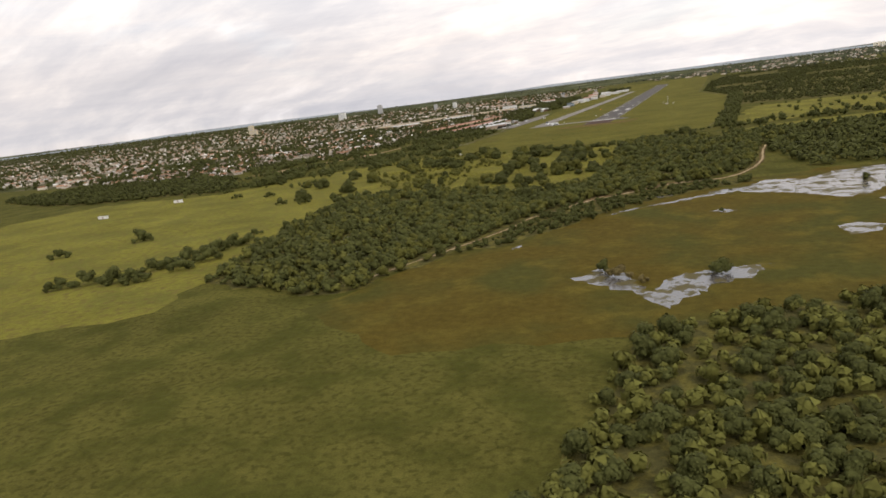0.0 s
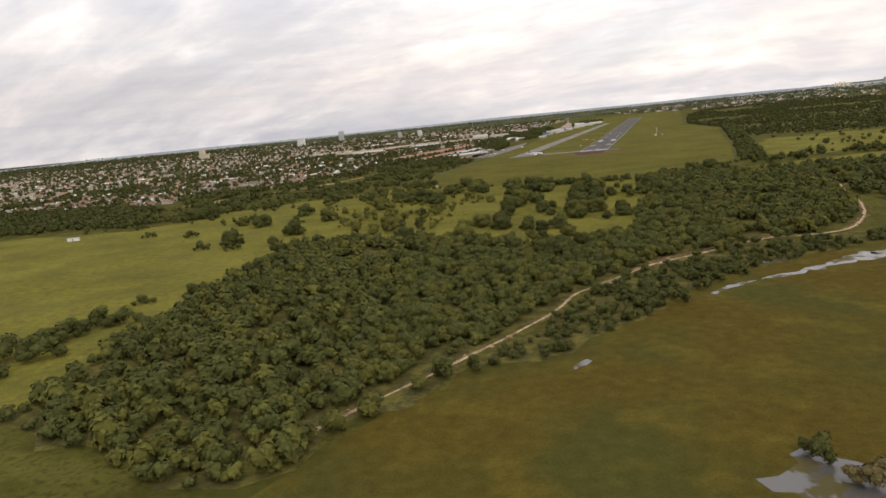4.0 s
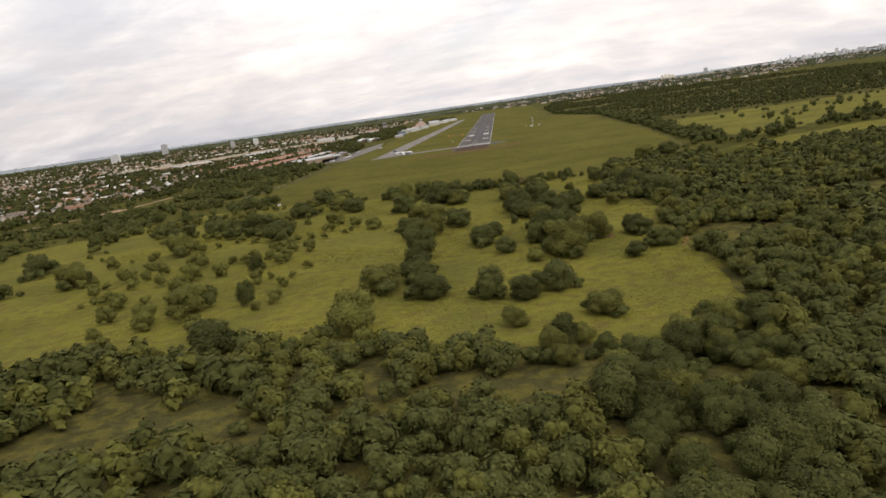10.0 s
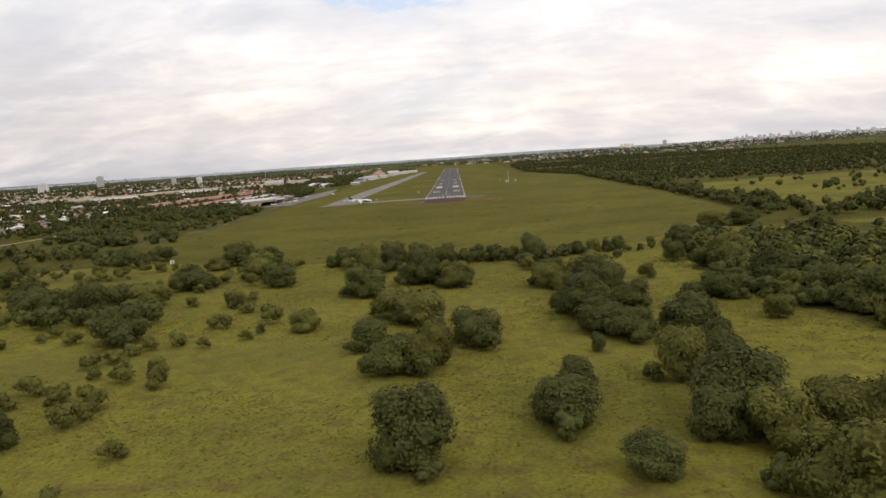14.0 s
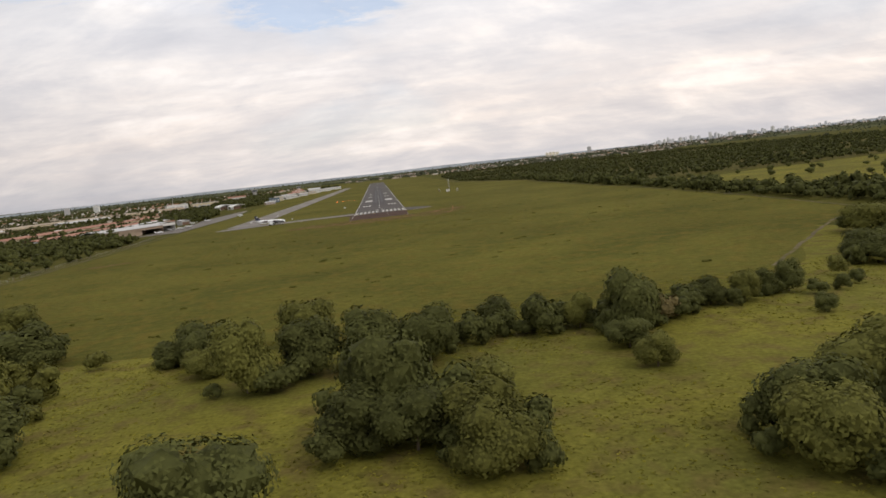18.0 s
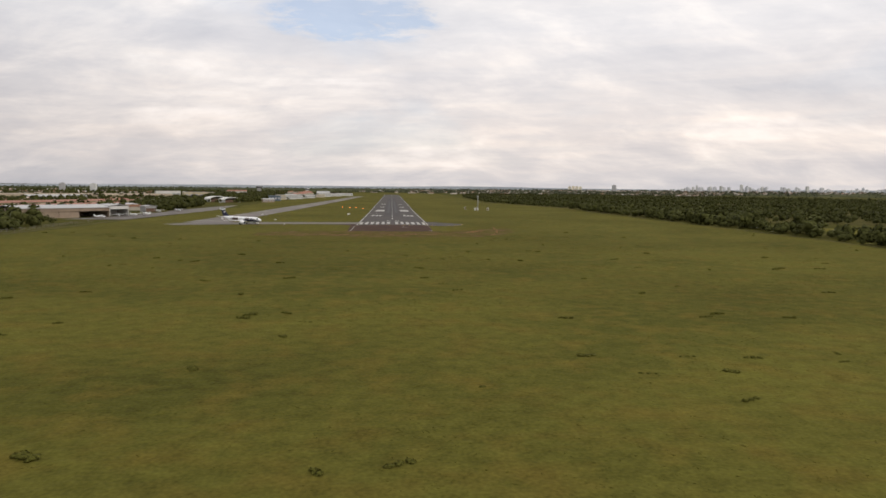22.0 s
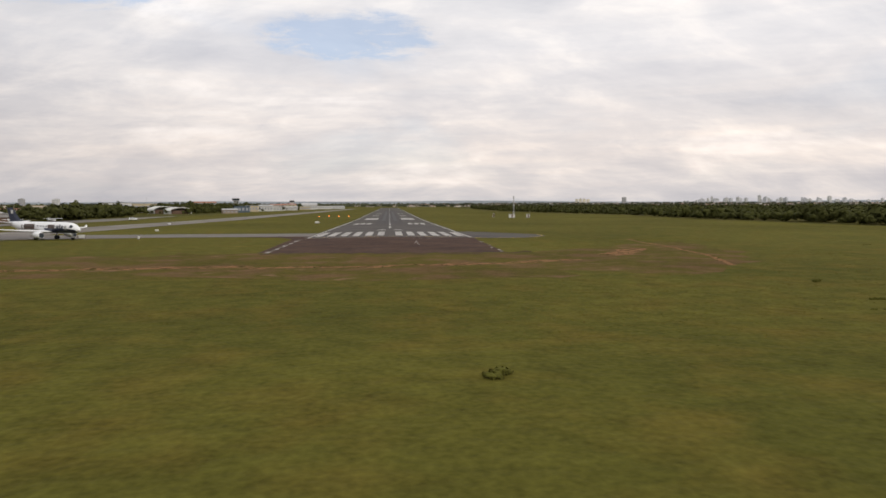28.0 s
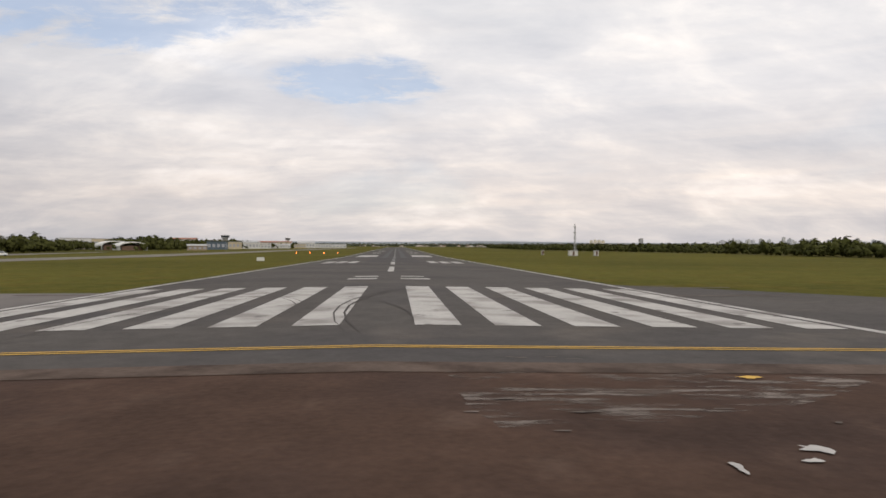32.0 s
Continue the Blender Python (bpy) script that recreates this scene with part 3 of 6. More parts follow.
patch("taxiway", [(-21, 3), (-60, 2), (-120, -14), (-128, -6), (-116, 20), (-60, 24), (-21, 25)], 0.075, M_LINK, "weathered brown-grey taxiway joining the runway threshold", "taxiway", 0)
patch("taxiway", [(-124, 16), (-98, 20), (-97, 210), (-89, 450), (-77, 820), (-66, 1240), (-84, 1240), (-99, 820), (-111, 500), (-120, 280)], 0.072, M_TAXI, "wide pale parallel taxiway beside the runway", "taxiway", 0)
patch("turn_pad", [(20.5, -10.2), (25, -11.2), (30, -11.8), (34.6, -10.6), (38.5, -6.2), (41.2, -0.5), (41.5, 8.5), (35, 19), (27, 30), (21, 36)], 0.075, M_ASPHALT, "grey asphalt turning pad beside the threshold", "pavement", 0)


def part(name, bm, mat, parent, label=""):
    me = bpy.data.meshes.new(name)
    bm.to_mesh(me)
    bm.free()
    me.materials.append(mat)
    ob = new(name, me)
    ob.parent = parent
    if label:
        ob["label"] = label
    return ob


def box(bm, x0, y0, z0, x1, y1, z1):
    v = [bm.verts.new(p) for p in ((x0, y0, z0), (x1, y0, z0), (x1, y1, z0), (x0, y1, z0), (x0, y0, z1), (x1, y0, z1), (x1, y1, z1), (x0, y1, z1))]
    for f in ((0, 3, 2, 1), (4, 5, 6, 7), (0, 1, 5, 4), (1, 2, 6, 5), (2, 3, 7, 6), (3, 0, 4, 7)):
        bm.faces.new([v[i] for i in f])


def boxes(*rows):
    bm = bmesh.new()
    for r in rows:
        box(bm, *r)
    return bm


RUNWAY = bpy.data.objects["runway"]


def marking(name, x0, y0, x1, y1, mat=None, lift=0.1):
    """Painted bar on the runway, following its slope."""
    bm = bmesh.new()
    ys = [y0] + [c for c in (250.0,) if y0 < c < y1] + [y1]
    xs = [x0] + [c for c in (-21.0, 0.0, 21.0) if x0 < c < x1] + [x1]
    rows = [[bm.verts.new((x, y, rise(x, y) + camber(x, y) + lift)) for x in xs] for y in ys]
    for a, b in zip(rows, rows[1:]):
        for k in range(len(xs) - 1):
            bm.faces.new((a[k], a[k + 1], b[k + 1], b[k]))
    return part(name, bm, mat or M_PAINT, RUNWAY)


for k in range(6):
    for s in (-1, 1):
        x = s * (1.5 + 3.25 * k)
        marking("threshold_stripe", min(x, x + s * 1.88), 0.0, max(x, x + s * 1.88), 28.4)
for s in (-1, 1):
    marking("edge_line", s * 20.3 - 0.3, -9.0, s * 20.3 + 0.3, 1590.0)
    marking("number_bar", s * 2.7 - 1.5, 41.6, s * 2.7 + 1.5, 43.8)
    marking("number_bar", s * 2.55 - 1.3, 47.6, s * 2.55 + 1.3, 49.6)
    for k in range(3):
        marking("touchdown_bar", s * (9.4 + 2.9 * k) - 1.0, 126.0, s * (9.4 + 2.9 * k) + 1.0, 148.0)
    marking("aiming_bar", s * 11.5 - 4.2, 246.0, s * 11.5 + 4.2, 290.0)
    for k in range(2):
        marking("touchdown_bar", s * (9.6 + 2.9 * k) - 1.0, 372.0, s * (9.6 + 2.9 * k) + 1.0, 394.0)
        marking("touchdown_bar", s * (9.6 + 2.9 * k) - 1.0, 500.0, s * (9.6 + 2.9 * k) + 1.0, 522.0)
for k in range(34):
    marking("centre_line_dash", -0.42, 64.0 + 42.0 * k, 0.42, 89.0 + 42.0 * k, M_PAINT if k < 2 else M_DULL)
for k in range(5):
    marking("rubber_streak", -6.8 + 0.9 * k, 130.0 + 36.0 * k, 6.6 - 0.8 * k, 1000.0 - 40.0 * k, M_SMUDGE, 0.085 + 0.002 * k)
for s in (-3.6, 3.4):
    marking("rubber_streak", s - 1.1, 210.0, s + 1.1, 700.0, M_RUBBER, 0.097)
marking("pale_joint", -20.8, -10.4, 20.6, -8.9, M_JOINT, 0.084)
for y in (-6.3, -5.95):
    marking("cross_line", -21, y, 21, y + 0.15, M_YELLOW, 0.1)


# ---- trees ----
def leaf_cloud(rng, count, size, rad, height, base, lobes):
    """A rounded crown of overlapping lobes: the corners of the leaf sprays on its outside, and the lobes."""
    half = 0.5 * (height - base)
    mid, tall = base + half, min(1.15, 0.62 * half / rad + 0.28)
    u = rng.uniform(-0.95, 0.78, lobes)
    turn = 2.4 * np.arange(lobes) + rng.uniform(-0.5, 0.5, lobes)
    reach = np.sqrt(1 - np.where(u < 0, 0.45 * u, u) ** 2) * 0.58 * rad * rng.uniform(0.7, 1.12, lobes)
    centre = np.stack([np.cos(turn) * reach, np.sin(turn) * reach, mid + u * 0.66 * half], 1)
    lr = rng.uniform(0.30, 0.48, lobes) * rad
    centre[0], lr[0] = (0, 0, mid), 0.62 * rad
    flat = np.array([1.0, 1.0, tall])
    which = rng.choice(lobes, 3 * count, p=lr ** 2 / (lr ** 2).sum())
    d = rng.normal(size=(3 * count, 3))
    d /= np.linalg.norm(d, axis=1)[:, None]
    p = centre[which] + d * flat * (lr[which] * rng.uniform(0.88, 1.2, 3 * count))[:, None]
    depth = np.stack([np.linalg.norm((p - c) / flat, axis=1) / r for c, r in zip(centre, lr)], 1)
    depth[np.arange(3 * count), which] = 9.0
    keep = np.nonzero((depth.min(1) > 0.94) & (p[:, 2] > 0.03 * height))[0]
    keep = np.resize(keep, count)
    p, d = p[keep], d[keep]
    out = p - np.array([0, 0, mid - 0.4 * half])
    out /= np.linalg.norm(out, axis=1)[:, None]
    n = 0.6 * d + 0.55 * out + np.array([0, 0, 0.12]) + 0.24 * rng.normal(size=(count, 3))
    n /= np.linalg.norm(n, axis=1)[:, None]
    a = np.cross(n, rng.normal(size=(count, 3)))
    a /= np.linalg.norm(a, axis=1)[:, None] + 1e-9
    b = np.cross(n, a)
    s = (size * rng.uniform(0.55, 1.35, count))[:, None]
    q = np.stack([p - a * s, p + a * s * 0.55 - b * s * 0.9, p + a * s * 0.55 + b * s * 0.9], 1)
    return q.reshape(-1, 3), centre, lr * 0.9, tall


def cores(centre, lr, tall, rng, fine=1):
    """Rough lumps close under the leaves, which fill the crown."""
    bm = bmesh.new()
    for c, r in zip(centre, lr):
        made = bmesh.ops.create_icosphere(bm, subdivisions=fine, radius=r, matrix=Matrix.Translation(c) @ Matrix.Diagonal((1, 1, tall, 1)))
        for v in made["verts"]:
            v.co += Vector(rng.normal(size=3) * r * 0.1)
            v.co.z = max(v.co.z, 0.0)
    vs = np.array([v.co for v in bm.verts])
    bm.verts.index_update()
    fs = [[v.index for v in f.verts] for f in bm.faces]
    bm.free()
    return vs, fs


def crown_mesh(name, seed, count, size, rad, height, base, lobes, mat):
    rng = np.random.default_rng(seed)
    q, centre, lr, tall = leaf_cloud(rng, count, size, rad, height, base, lobes)
    vs, fs = cores(centre, lr, tall, rng)
    verts = np.concatenate([q, vs])
    faces = [(3 * i, 3 * i + 1, 3 * i + 2) for i in range(count)] + [tuple(k + 3 * count for k in f) for f in fs]
    me = bpy.data.meshes.new(name)
    me.from_pydata(verts.tolist(), [], faces)
    me.materials.append(mat)
    return me


def trunk_mesh(seed, height, base):
    rng = random.Random(seed)
    bm = bmesh.new()

    def limb(a, b, r0, r1):
        d = b - a
        t = d.to_track_quat("Z", "Y").to_matrix().to_4x4()
        bmesh.ops.create_cone(bm, cap_ends=False, segments=7, radius1=r0, radius2=r1, depth=d.length, matrix=Matrix.Translation((a + b) / 2) @ t)

    fork = Vector((rng.uniform(-0.3, 0.3), rng.uniform(-0.3, 0.3), base + 0.15 * height))
    limb(Vector((0, 0, -0.3)), fork, 0.05 * height * 0.55, 0.03 * height * 0.6)
    for k in range(4):
        an = k * 1.57 + rng.uniform(-0.4, 0.4)
        limb(fork, fork + Vector((math.cos(an) * 0.22 * height, math.sin(an) * 0.22 * height, 0.33 * height)), 0.016 * height, 0.006 * height)
    me = bpy.data.meshes.new("trunk")
    bm.to_mesh(me)
    bm.free()
    me.materials.append(M_BARK)
    return me


TREE_KINDS = []
for k in range(10):
    hgt = (7.5, 6.0, 9.0, 5.0, 6.8, 8.2, 4.2, 5.6, 7.0, 3.2)[k]
    rad = hgt * (0.52, 0.6, 0.48, 0.62, 0.55, 0.5, 0.7, 0.6, 0.5, 0.75)[k]
    TREE_KINDS.append((hgt, rad, trunk_mesh(k, hgt, 0.12 * hgt), crown_mesh("crown", 50 + k, 2900, 0.025 * hgt, rad, hgt, 0.0, 13 + k % 5, (M_LEAF, M_LEAF2, M_LEAF)[k % 3])))


def plant(kind, x, y, scale, turn, label, tall=1.0):
    hgt, rad, trunk, crown = TREE_KINDS[kind]
    t = new("tree")
    t.matrix_world = pose(x, y, rise(x, y), 0, 0, turn) @ Matrix.Diagonal((scale, scale, scale * tall, 1))
    for nm, me in (("trunk", trunk), ("crown", crown)):
        o = new(nm, me)
        o.parent = t
    return tagged(t, label, "tree", group="trees of the savanna")


def inside(poly, x, y):
    n, c = len(poly), False
    for i in range(n):
        (ax, ay), (bx, by) = poly[i], poly[i - 1]
        if (ay > y) != (by > y) and x < (bx - ax) * (y - ay) / (by - ay) + ax:
            c = not c
    return c


def tree_kinds(seed, sizes, leaves, leaf, lobes):
    """Light trees for the woods: rows of height and crown radius over height."""
    kinds = []
    for k, (hgt, wide) in enumerate(sizes):
        rng = np.random.default_rng(seed + k)
        q, centre, lr, tall = leaf_cloud(rng, leaves, leaf * hgt, wide * hgt, hgt, 0.0, lobes)
        vs, fs = cores(centre, lr, tall, rng, 0)
        kinds.append((np.concatenate([q, vs]), [3] * (leaves + len(fs)), list(range(3 * leaves)) + [i + 3 * leaves for f in fs for i in f]))
    return kinds


FAR_KINDS = tree_kinds(900, ((7.5, 0.55), (6.0, 0.6), (8.5, 0.5), (5.0, 0.65), (6.8, 0.55), (4.5, 0.7), (9.5, 0.5), (5.5, 0.62)), 64, 0.115, 3)
MID_KINDS = tree_kinds(700, ((5.0, 0.6), (4.2, 0.66), (6.0, 0.55), (3.4, 0.72), (5.4, 0.58), (4.0, 0.68)), 330, 0.056, 6)
DIM_KINDS = tree_kinds(800, ((7.0, 0.55), (6.0, 0.62), (8.2, 0.5), (5.2, 0.66), (6.6, 0.55), (9.0, 0.5)), 22, 0.19, 2)
TINY_KINDS = tree_kinds(850, ((6.5, 0.6), (5.6, 0.66), (7.6, 0.55), (5.0, 0.7), (6.2, 0.6), (8.0, 0.55)), 12, 0.25, 1)


def wood(name, places, mat, label, kinds=FAR_KINDS):
    """One mesh of many trees: rows of x, y, scale."""
    rng = np.random.default_rng(len(places))
    vs, sizes, idx, at = [], [], [], 0
    for x, y, s in places:
        v, n, i = kinds[rng.integers(0, len(kinds))]
        a = rng.uniform(0, 6.28)
        c, sn = math.cos(a) * s, math.sin(a) * s
        w = np.stack([v[:, 0] * c - v[:, 1] * sn + x, v[:, 0] * sn + v[:, 1] * c + y, v[:, 2] * s * rng.uniform(0.85, 1.2) + rise(x, y)], 1)
        vs.append(w)
        sizes += n
        idx.append(np.array(i) + at)
        at += len(v)
    co, idx, sizes = np.concatenate(vs), np.concatenate(idx), np.array(sizes)
    me = bpy.data.meshes.new(name)
    me.vertices.add(len(co))
    me.vertices.foreach_set("co", co.astype(np.float32).ravel())
    me.loops.add(len(idx))
    me.loops.foreach_set("vertex_index", idx.astype(np.int32))
    me.polygons.add(len(sizes))
    me.polygons.foreach_set("loop_start", np.concatenate([[0], np.cumsum(sizes)[:-1]]).astype(np.int32))
    me.update()
    me.validate()
    me.materials.append(mat)
    return tagged(new(name, me), label, "woodland", kind="stuff")


def scatter(poly, area, seed, lo=0.7, hi=1.2, keep=None):
    """Random spots in an outline, one for each so many square metres."""
    rng = random.Random(seed)
    xs, ys = [p[0] for p in poly], [p[1] for p in poly]
    out = []
    for _ in range(int((max(xs) - min(xs)) * (max(ys) - min(ys)) / area)):
        x, y = rng.uniform(min(xs), max(xs)), rng.uniform(min(ys), max(ys))
        if inside(poly, x, y) and (keep is None or keep(x, y, rng)):
            out.append((x, y, rng.uniform(lo, hi)))
    return out


def clumps(scale, level, seed):
    return lambda x, y, rng: noise.noise((x * scale, y * scale, seed)) > level + rng.uniform(-0.12, 0.12)


FOREST = [(-66, -925), (-90, -811), (-108, -712), (-95, -682), (-35, -690), (-10, -692), (30, -704), (47, -702), (60, -709), (86, -694), (90, -662), (88, -620), (88, -600), (95, -563), (91, -540), (85, -522), (85, -485), (93, -435), (115, -412), (166, -412), (241, -455), (206, -585), (198, -672), (160, -715), (122, -745), (94, -775), (70, -815), (50, -884), (30, -940), (12, -950)]


def way_off(line, x, y):
    """Distance of a spot from a line of points."""
    best = 1e9
    for (ax, ay), (bx, by) in zip(line, line[1:]):
        t = max(0.0, min(1.0, ((x - ax) * (bx - ax) + (y - ay) * (by - ay)) / ((bx - ax) ** 2 + (by - ay) ** 2)))
        best = min(best, math.hypot(x - ax - t * (bx - ax), y - ay - t * (by - ay)))
    return best


patch("undergrowth", FOREST, 0.035, M_FLOOR, "dark brushy undergrowth beneath the savanna wood", "undergrowth", 4, 8.0)
FOREST_TREES = scatter(FOREST, 17, 1, 0.62, 1.05, lambda x, y, rng: noise.noise((x * 0.02, y * 0.02, 3.0)) > (-0.55 if x < 95 else -0.3) and way_off(TRACK, x, y) > 4.2 and not inside(WASH, x, y))
FOREST_TREES.sort(key=lambda p: abs(p[0] - 60) + 0.25 * abs(p[1] + 700))
rng_f = random.Random(3)
NEXT = FOREST_TREES[120:1250]
rng_f.shuffle(NEXT)
NEXT = [(x, y, s * 1.3) for x, y, s in NEXT]
for k, (x, y, s) in enumerate(FOREST_TREES[:120]):
    plant(k % 10, x, y, s * 0.95, k * 61 % 360, "rounded tree crowding in the savanna wood")
wood("woodland", NEXT[:700], M_LEAF, "dark rounded trees of the savanna wood", MID_KINDS)
wood("woodland", NEXT[700:], M_LEAF2, "olive rounded trees of the savanna wood", MID_KINDS)
wood("woodland", FOREST_TREES[1250::3], M_LEAF2, "olive trees scattered through the savanna wood")
wood("woodland", [p for k, p in enumerate(FOREST_TREES[1250:]) if k % 3], M_LEAF, "dense dark green savanna wood beside the dirt track")

# single trees and bushes of the savanna: x, y, crown radius, height
FIELD_EDGE = [(-91, -372, 6.5, 8.5), (143, -372, 7, 9.1), (127, -376, 7, 9.1), (-85, -402, 6.5, 10.2), (102, -407, 5.2, 6.7), (-89, -412, 4.7, 6.2), (-68, -414, 7, 9.1), (101, -415, 4.8, 6.2), (-15, -423, 5.9, 10.0), (-39, -424, 3.4, 4.4), (-33, -424, 5.9, 7.7), (18, -427, 3.9, 6.1), (52, -428, 2.7, 4.2), (68, -428, 2.8, 5.1), (72, -428, 2.8, 6.6), (25, -429, 3.2, 6.1), (56, -430, 3.3, 5.6), (62, -431, 3.0, 6.4), (31, -434, 2.8, 6.6), (-31, -434, 3.7, 5.2), (37, -435, 3.1, 6.6), (44, -437, 2.5, 5.3)]
HEDGE_SIDE = [(38, -441, 4.7, 12), (-13, -441, 5.2, 9.7), (-63, -441, 7, 10.8), (-4, -442, 5.2, 10.3), (5, -442, 5.2, 9.0), (68, -444, 1.9, 3.3), (-22, -446, 5.1, 11.9), (34, -449, 3.8, 4.9), (-82, -457, 7, 9.3), (34, -459, 3.1, 5.3), (83, -459, 4.3, 8.3), (164, -460, 7, 10.0), (-51, -461, 6.3, 8.9), (10, -463, 4.4, 6.2), (-1, -466, 7, 12), (-5, -472, 5.0, 7.6), (1, -475, 4.9, 7.4), (8, -476, 5.8, 8.1), (51, -478, 6.7, 9.1), (94, -479, 7, 12), (8, -483, 4.9, 7.8), (-121, -485, 7, 12)]
GROVE = [(67, -486, 2.9, 5.1), (38, -486, 5.1, 8.8), (-87, -486, 7, 9.1), (48, -487, 4.8, 8.3), (-18, -488, 7, 10.6), (36, -491, 5.3, 8.5), (134, -491, 6.2, 8.0), (-94, -499, 7, 12), (42, -502, 4.3, 6.4), (50, -505, 5.4, 10.4), (38, -513, 3.7, 9.2), (93, -513, 7, 12), (75, -515, 3.8, 6.7), (-6, -520, 7, 9.1), (77, -520, 4.6, 7.0), (53, -521, 4.8, 7.5), (36, -524, 3.6, 6.2), (67, -526, 2.8, 4.2), (-28, -527, 4.3, 5.6), (-289, -527, 7, 10.5), (1, -528, 6.7, 9.4), (-73, -529, 7, 10.3)]
GLADE = [(40, -530, 7, 12), (65, -531, 3.6, 7.6), (99, -532, 6.5, 10.2), (-304, -532, 7, 12), (-119, -535, 7, 12), (103, -541, 7, 12), (80, -542, 3.8, 6.3), (-186, -542, 7, 10.3), (42, -544, 6.3, 8.8), (-9, -548, 4.8, 7.1), (13, -549, 6.0, 8.4), (58, -550, 6.7, 9.4), (46, -551, 5.4, 7.1), (37, -559, 1.6, 4.7), (4, -564, 5.5, 10.2), (-3, -565, 5.5, 8.9), (56, -570, 4.9, 9.0), (59, -574, 2.4, 5.1), (47, -578, 5.1, 10.8), (29, -579, 3.9, 5.1), (-144, -581, 7, 11.0), (-217, -586, 4.7, 8.0)]
THICKET = [(-62, -591, 3.6, 6.5), (25, -594, 5.4, 7.2), (-194, -596, 7, 11.3), (49, -597, 7, 11.7), (44, -602, 4.3, 8.0), (77, -602, 4.2, 6.7), (59, -604, 5.8, 9.2), (3, -604, 6.3, 11.4), (51, -605, 5.7, 8.9), (64, -606, 5.8, 10.2), (78, -606, 4.6, 5.9), (33, -611, 4.3, 5.7), (50, -620, 5.9, 8.8), (53, -625, 7, 12.0), (81, -626, 5.0, 6.5), (42, -628, 3.2, 5.1), (6, -635, 6.3, 8.2), (71, -637, 3.5, 5.0), (-65, -642, 6.2, 10.1), (-47, -642, 3.0, 11.4), (-139, -642, 7, 12), (-4, -644, 7, 9.1)]
OLD_PASTURE = [(-74, -653, 4.3, 7.4), (11, -657, 5.5, 8.7), (46, -662, 5.3, 8.4), (28, -663, 4.7, 9.1), (37, -668, 4.5, 6.8), (-167, -675, 6.7, 10.9), (-5, -681, 7, 12), (-131, -682, 4.1, 7.2), (55, -686, 4.7, 6.0), (-39, -686, 6.4, 8.6), (34, -688, 3.4, 4.8)]
OLIVE = ((8, -476), (8, -483), (38, -513), (80, -542), (4, -564), (47, -578))
MATES = []
for row in (FIELD_EDGE, HEDGE_SIDE, GROVE, GLADE, THICKET, OLD_PASTURE):
    for k, (x, y, r, h) in enumerate(row):
        kind = (k * 7 + int(abs(x))) % 10
        if (x, y) in OLIVE:
            kind = (1, 4, 7)[k % 3]
        hgt, rad = TREE_KINDS[kind][:2]
        what = "small rounded bush in the grass" if r < 3.4 else "rounded olive savanna tree in grass" if kind in (1, 4, 7) else "rounded dark green savanna tree in grass"
        if h > 11.9 and r < 5:
            what = "tall lone dark green tree above the hedge"
        if (x, y) == (44, -437):
            continue
        plant(kind, x, y, r / rad, (k * 83) % 360, what, max(0.7, min(1.5, (h / hgt) / (r / rad))))
        if r > 4.5:
            for n in range(2):
                a = k * 2.1 + n * 2.6 + x
                MATES.append((x + math.cos(a) * r * 0.95, y + math.sin(a) * r * 0.95, (0.15 + 0.03 * n) * r))
wood("bushes", MATES, M_LEAF, "bushes crowding against the savanna trees", MID_KINDS)
wood("bushes", [(44, -438, 0.95), (46, -436, 0.7), (42, -437, 0.6)], M_LEAFBROWN, "half-dead brown bush beside the hedge", MID_KINDS)
HEDGE = [(-6 + 2.3 * k, -434 + 2.6 * math.sin(1.3 * k), 0.75 + 0.45 * ((k * 23) % 10) / 10) for k in range(26)] + [(12 + 5.2 * k, -431 + 2.4 * math.sin(1.9 * k), 0.55 + 0.25 * ((k * 37) % 10) / 10) for k in range(15)] + [(96 + 4.2 * k + 1.5 * math.sin(3.1 * k), -414 + 4.3 * k, 0.7 + 0.4 * ((k * 29) % 10) / 10) for k in range(18)]
wood("bushes", HEDGE, M_LEAF, "low dark hedge of bushes along the airfield", MID_KINDS)

ROAD = [(-420, -420), (-380, -330), (-314, -270), (-300, -180), (-296, -119), (-270, -60)]
SLOPE = [(-309, -318), (-249, -388), (-211, -429), (-247, -364), (-200, -466), (-193, -433), (-164, -464), (-144, -483), (-250, -335), (-208, -386), (-171, -428), (-102, -504), (-106, -483), (-88, -512), (-90, -493), (-77, -514), (-348, -232), (-297, -288), (-238, -239), (-214, -264), (-197, -278), (-179, -340), (-153, -376), (-137, -385), (-133, -371), (-168, -280), (-192, -237)]
wood("woodland", [(x + 5.5 * math.cos(2.4 * k * n + k), y + 5.5 * math.sin(2.4 * k * n + k), 1.0 + 0.22 * ((k * 5 + n * 3) % 4)) for k, (x, y) in enumerate(SLOPE) for n in range(5) if way_off(ROAD, x, y) > 26], M_LEAF, "rounded dark trees in clumps on the slope", MID_KINDS)
wood("woodland", [(-262, 588, 1.0), (-256, 584, 0.8), (-240, 574, 1.1), (-234, 560, 0.9), (-243, 569, 0.8), (-214, 552, 0.9), (-209, 556, 0.7), (-268, 600, 1.2), (-205, 575, 1.2), (-200, 590, 1.3), (-202, 605, 1.1), (-276, 608, 1.7), (-236, 592, 1.5), (-247, 606, 1.8), (-228, 580, 1.5), (-212, 566, 1.6), (-198, 622, 1.6), (-196, 640, 1.5), (-286, 596, 1.6)], M_LEAF, "dark trees standing before the arched hangars", MID_KINDS)
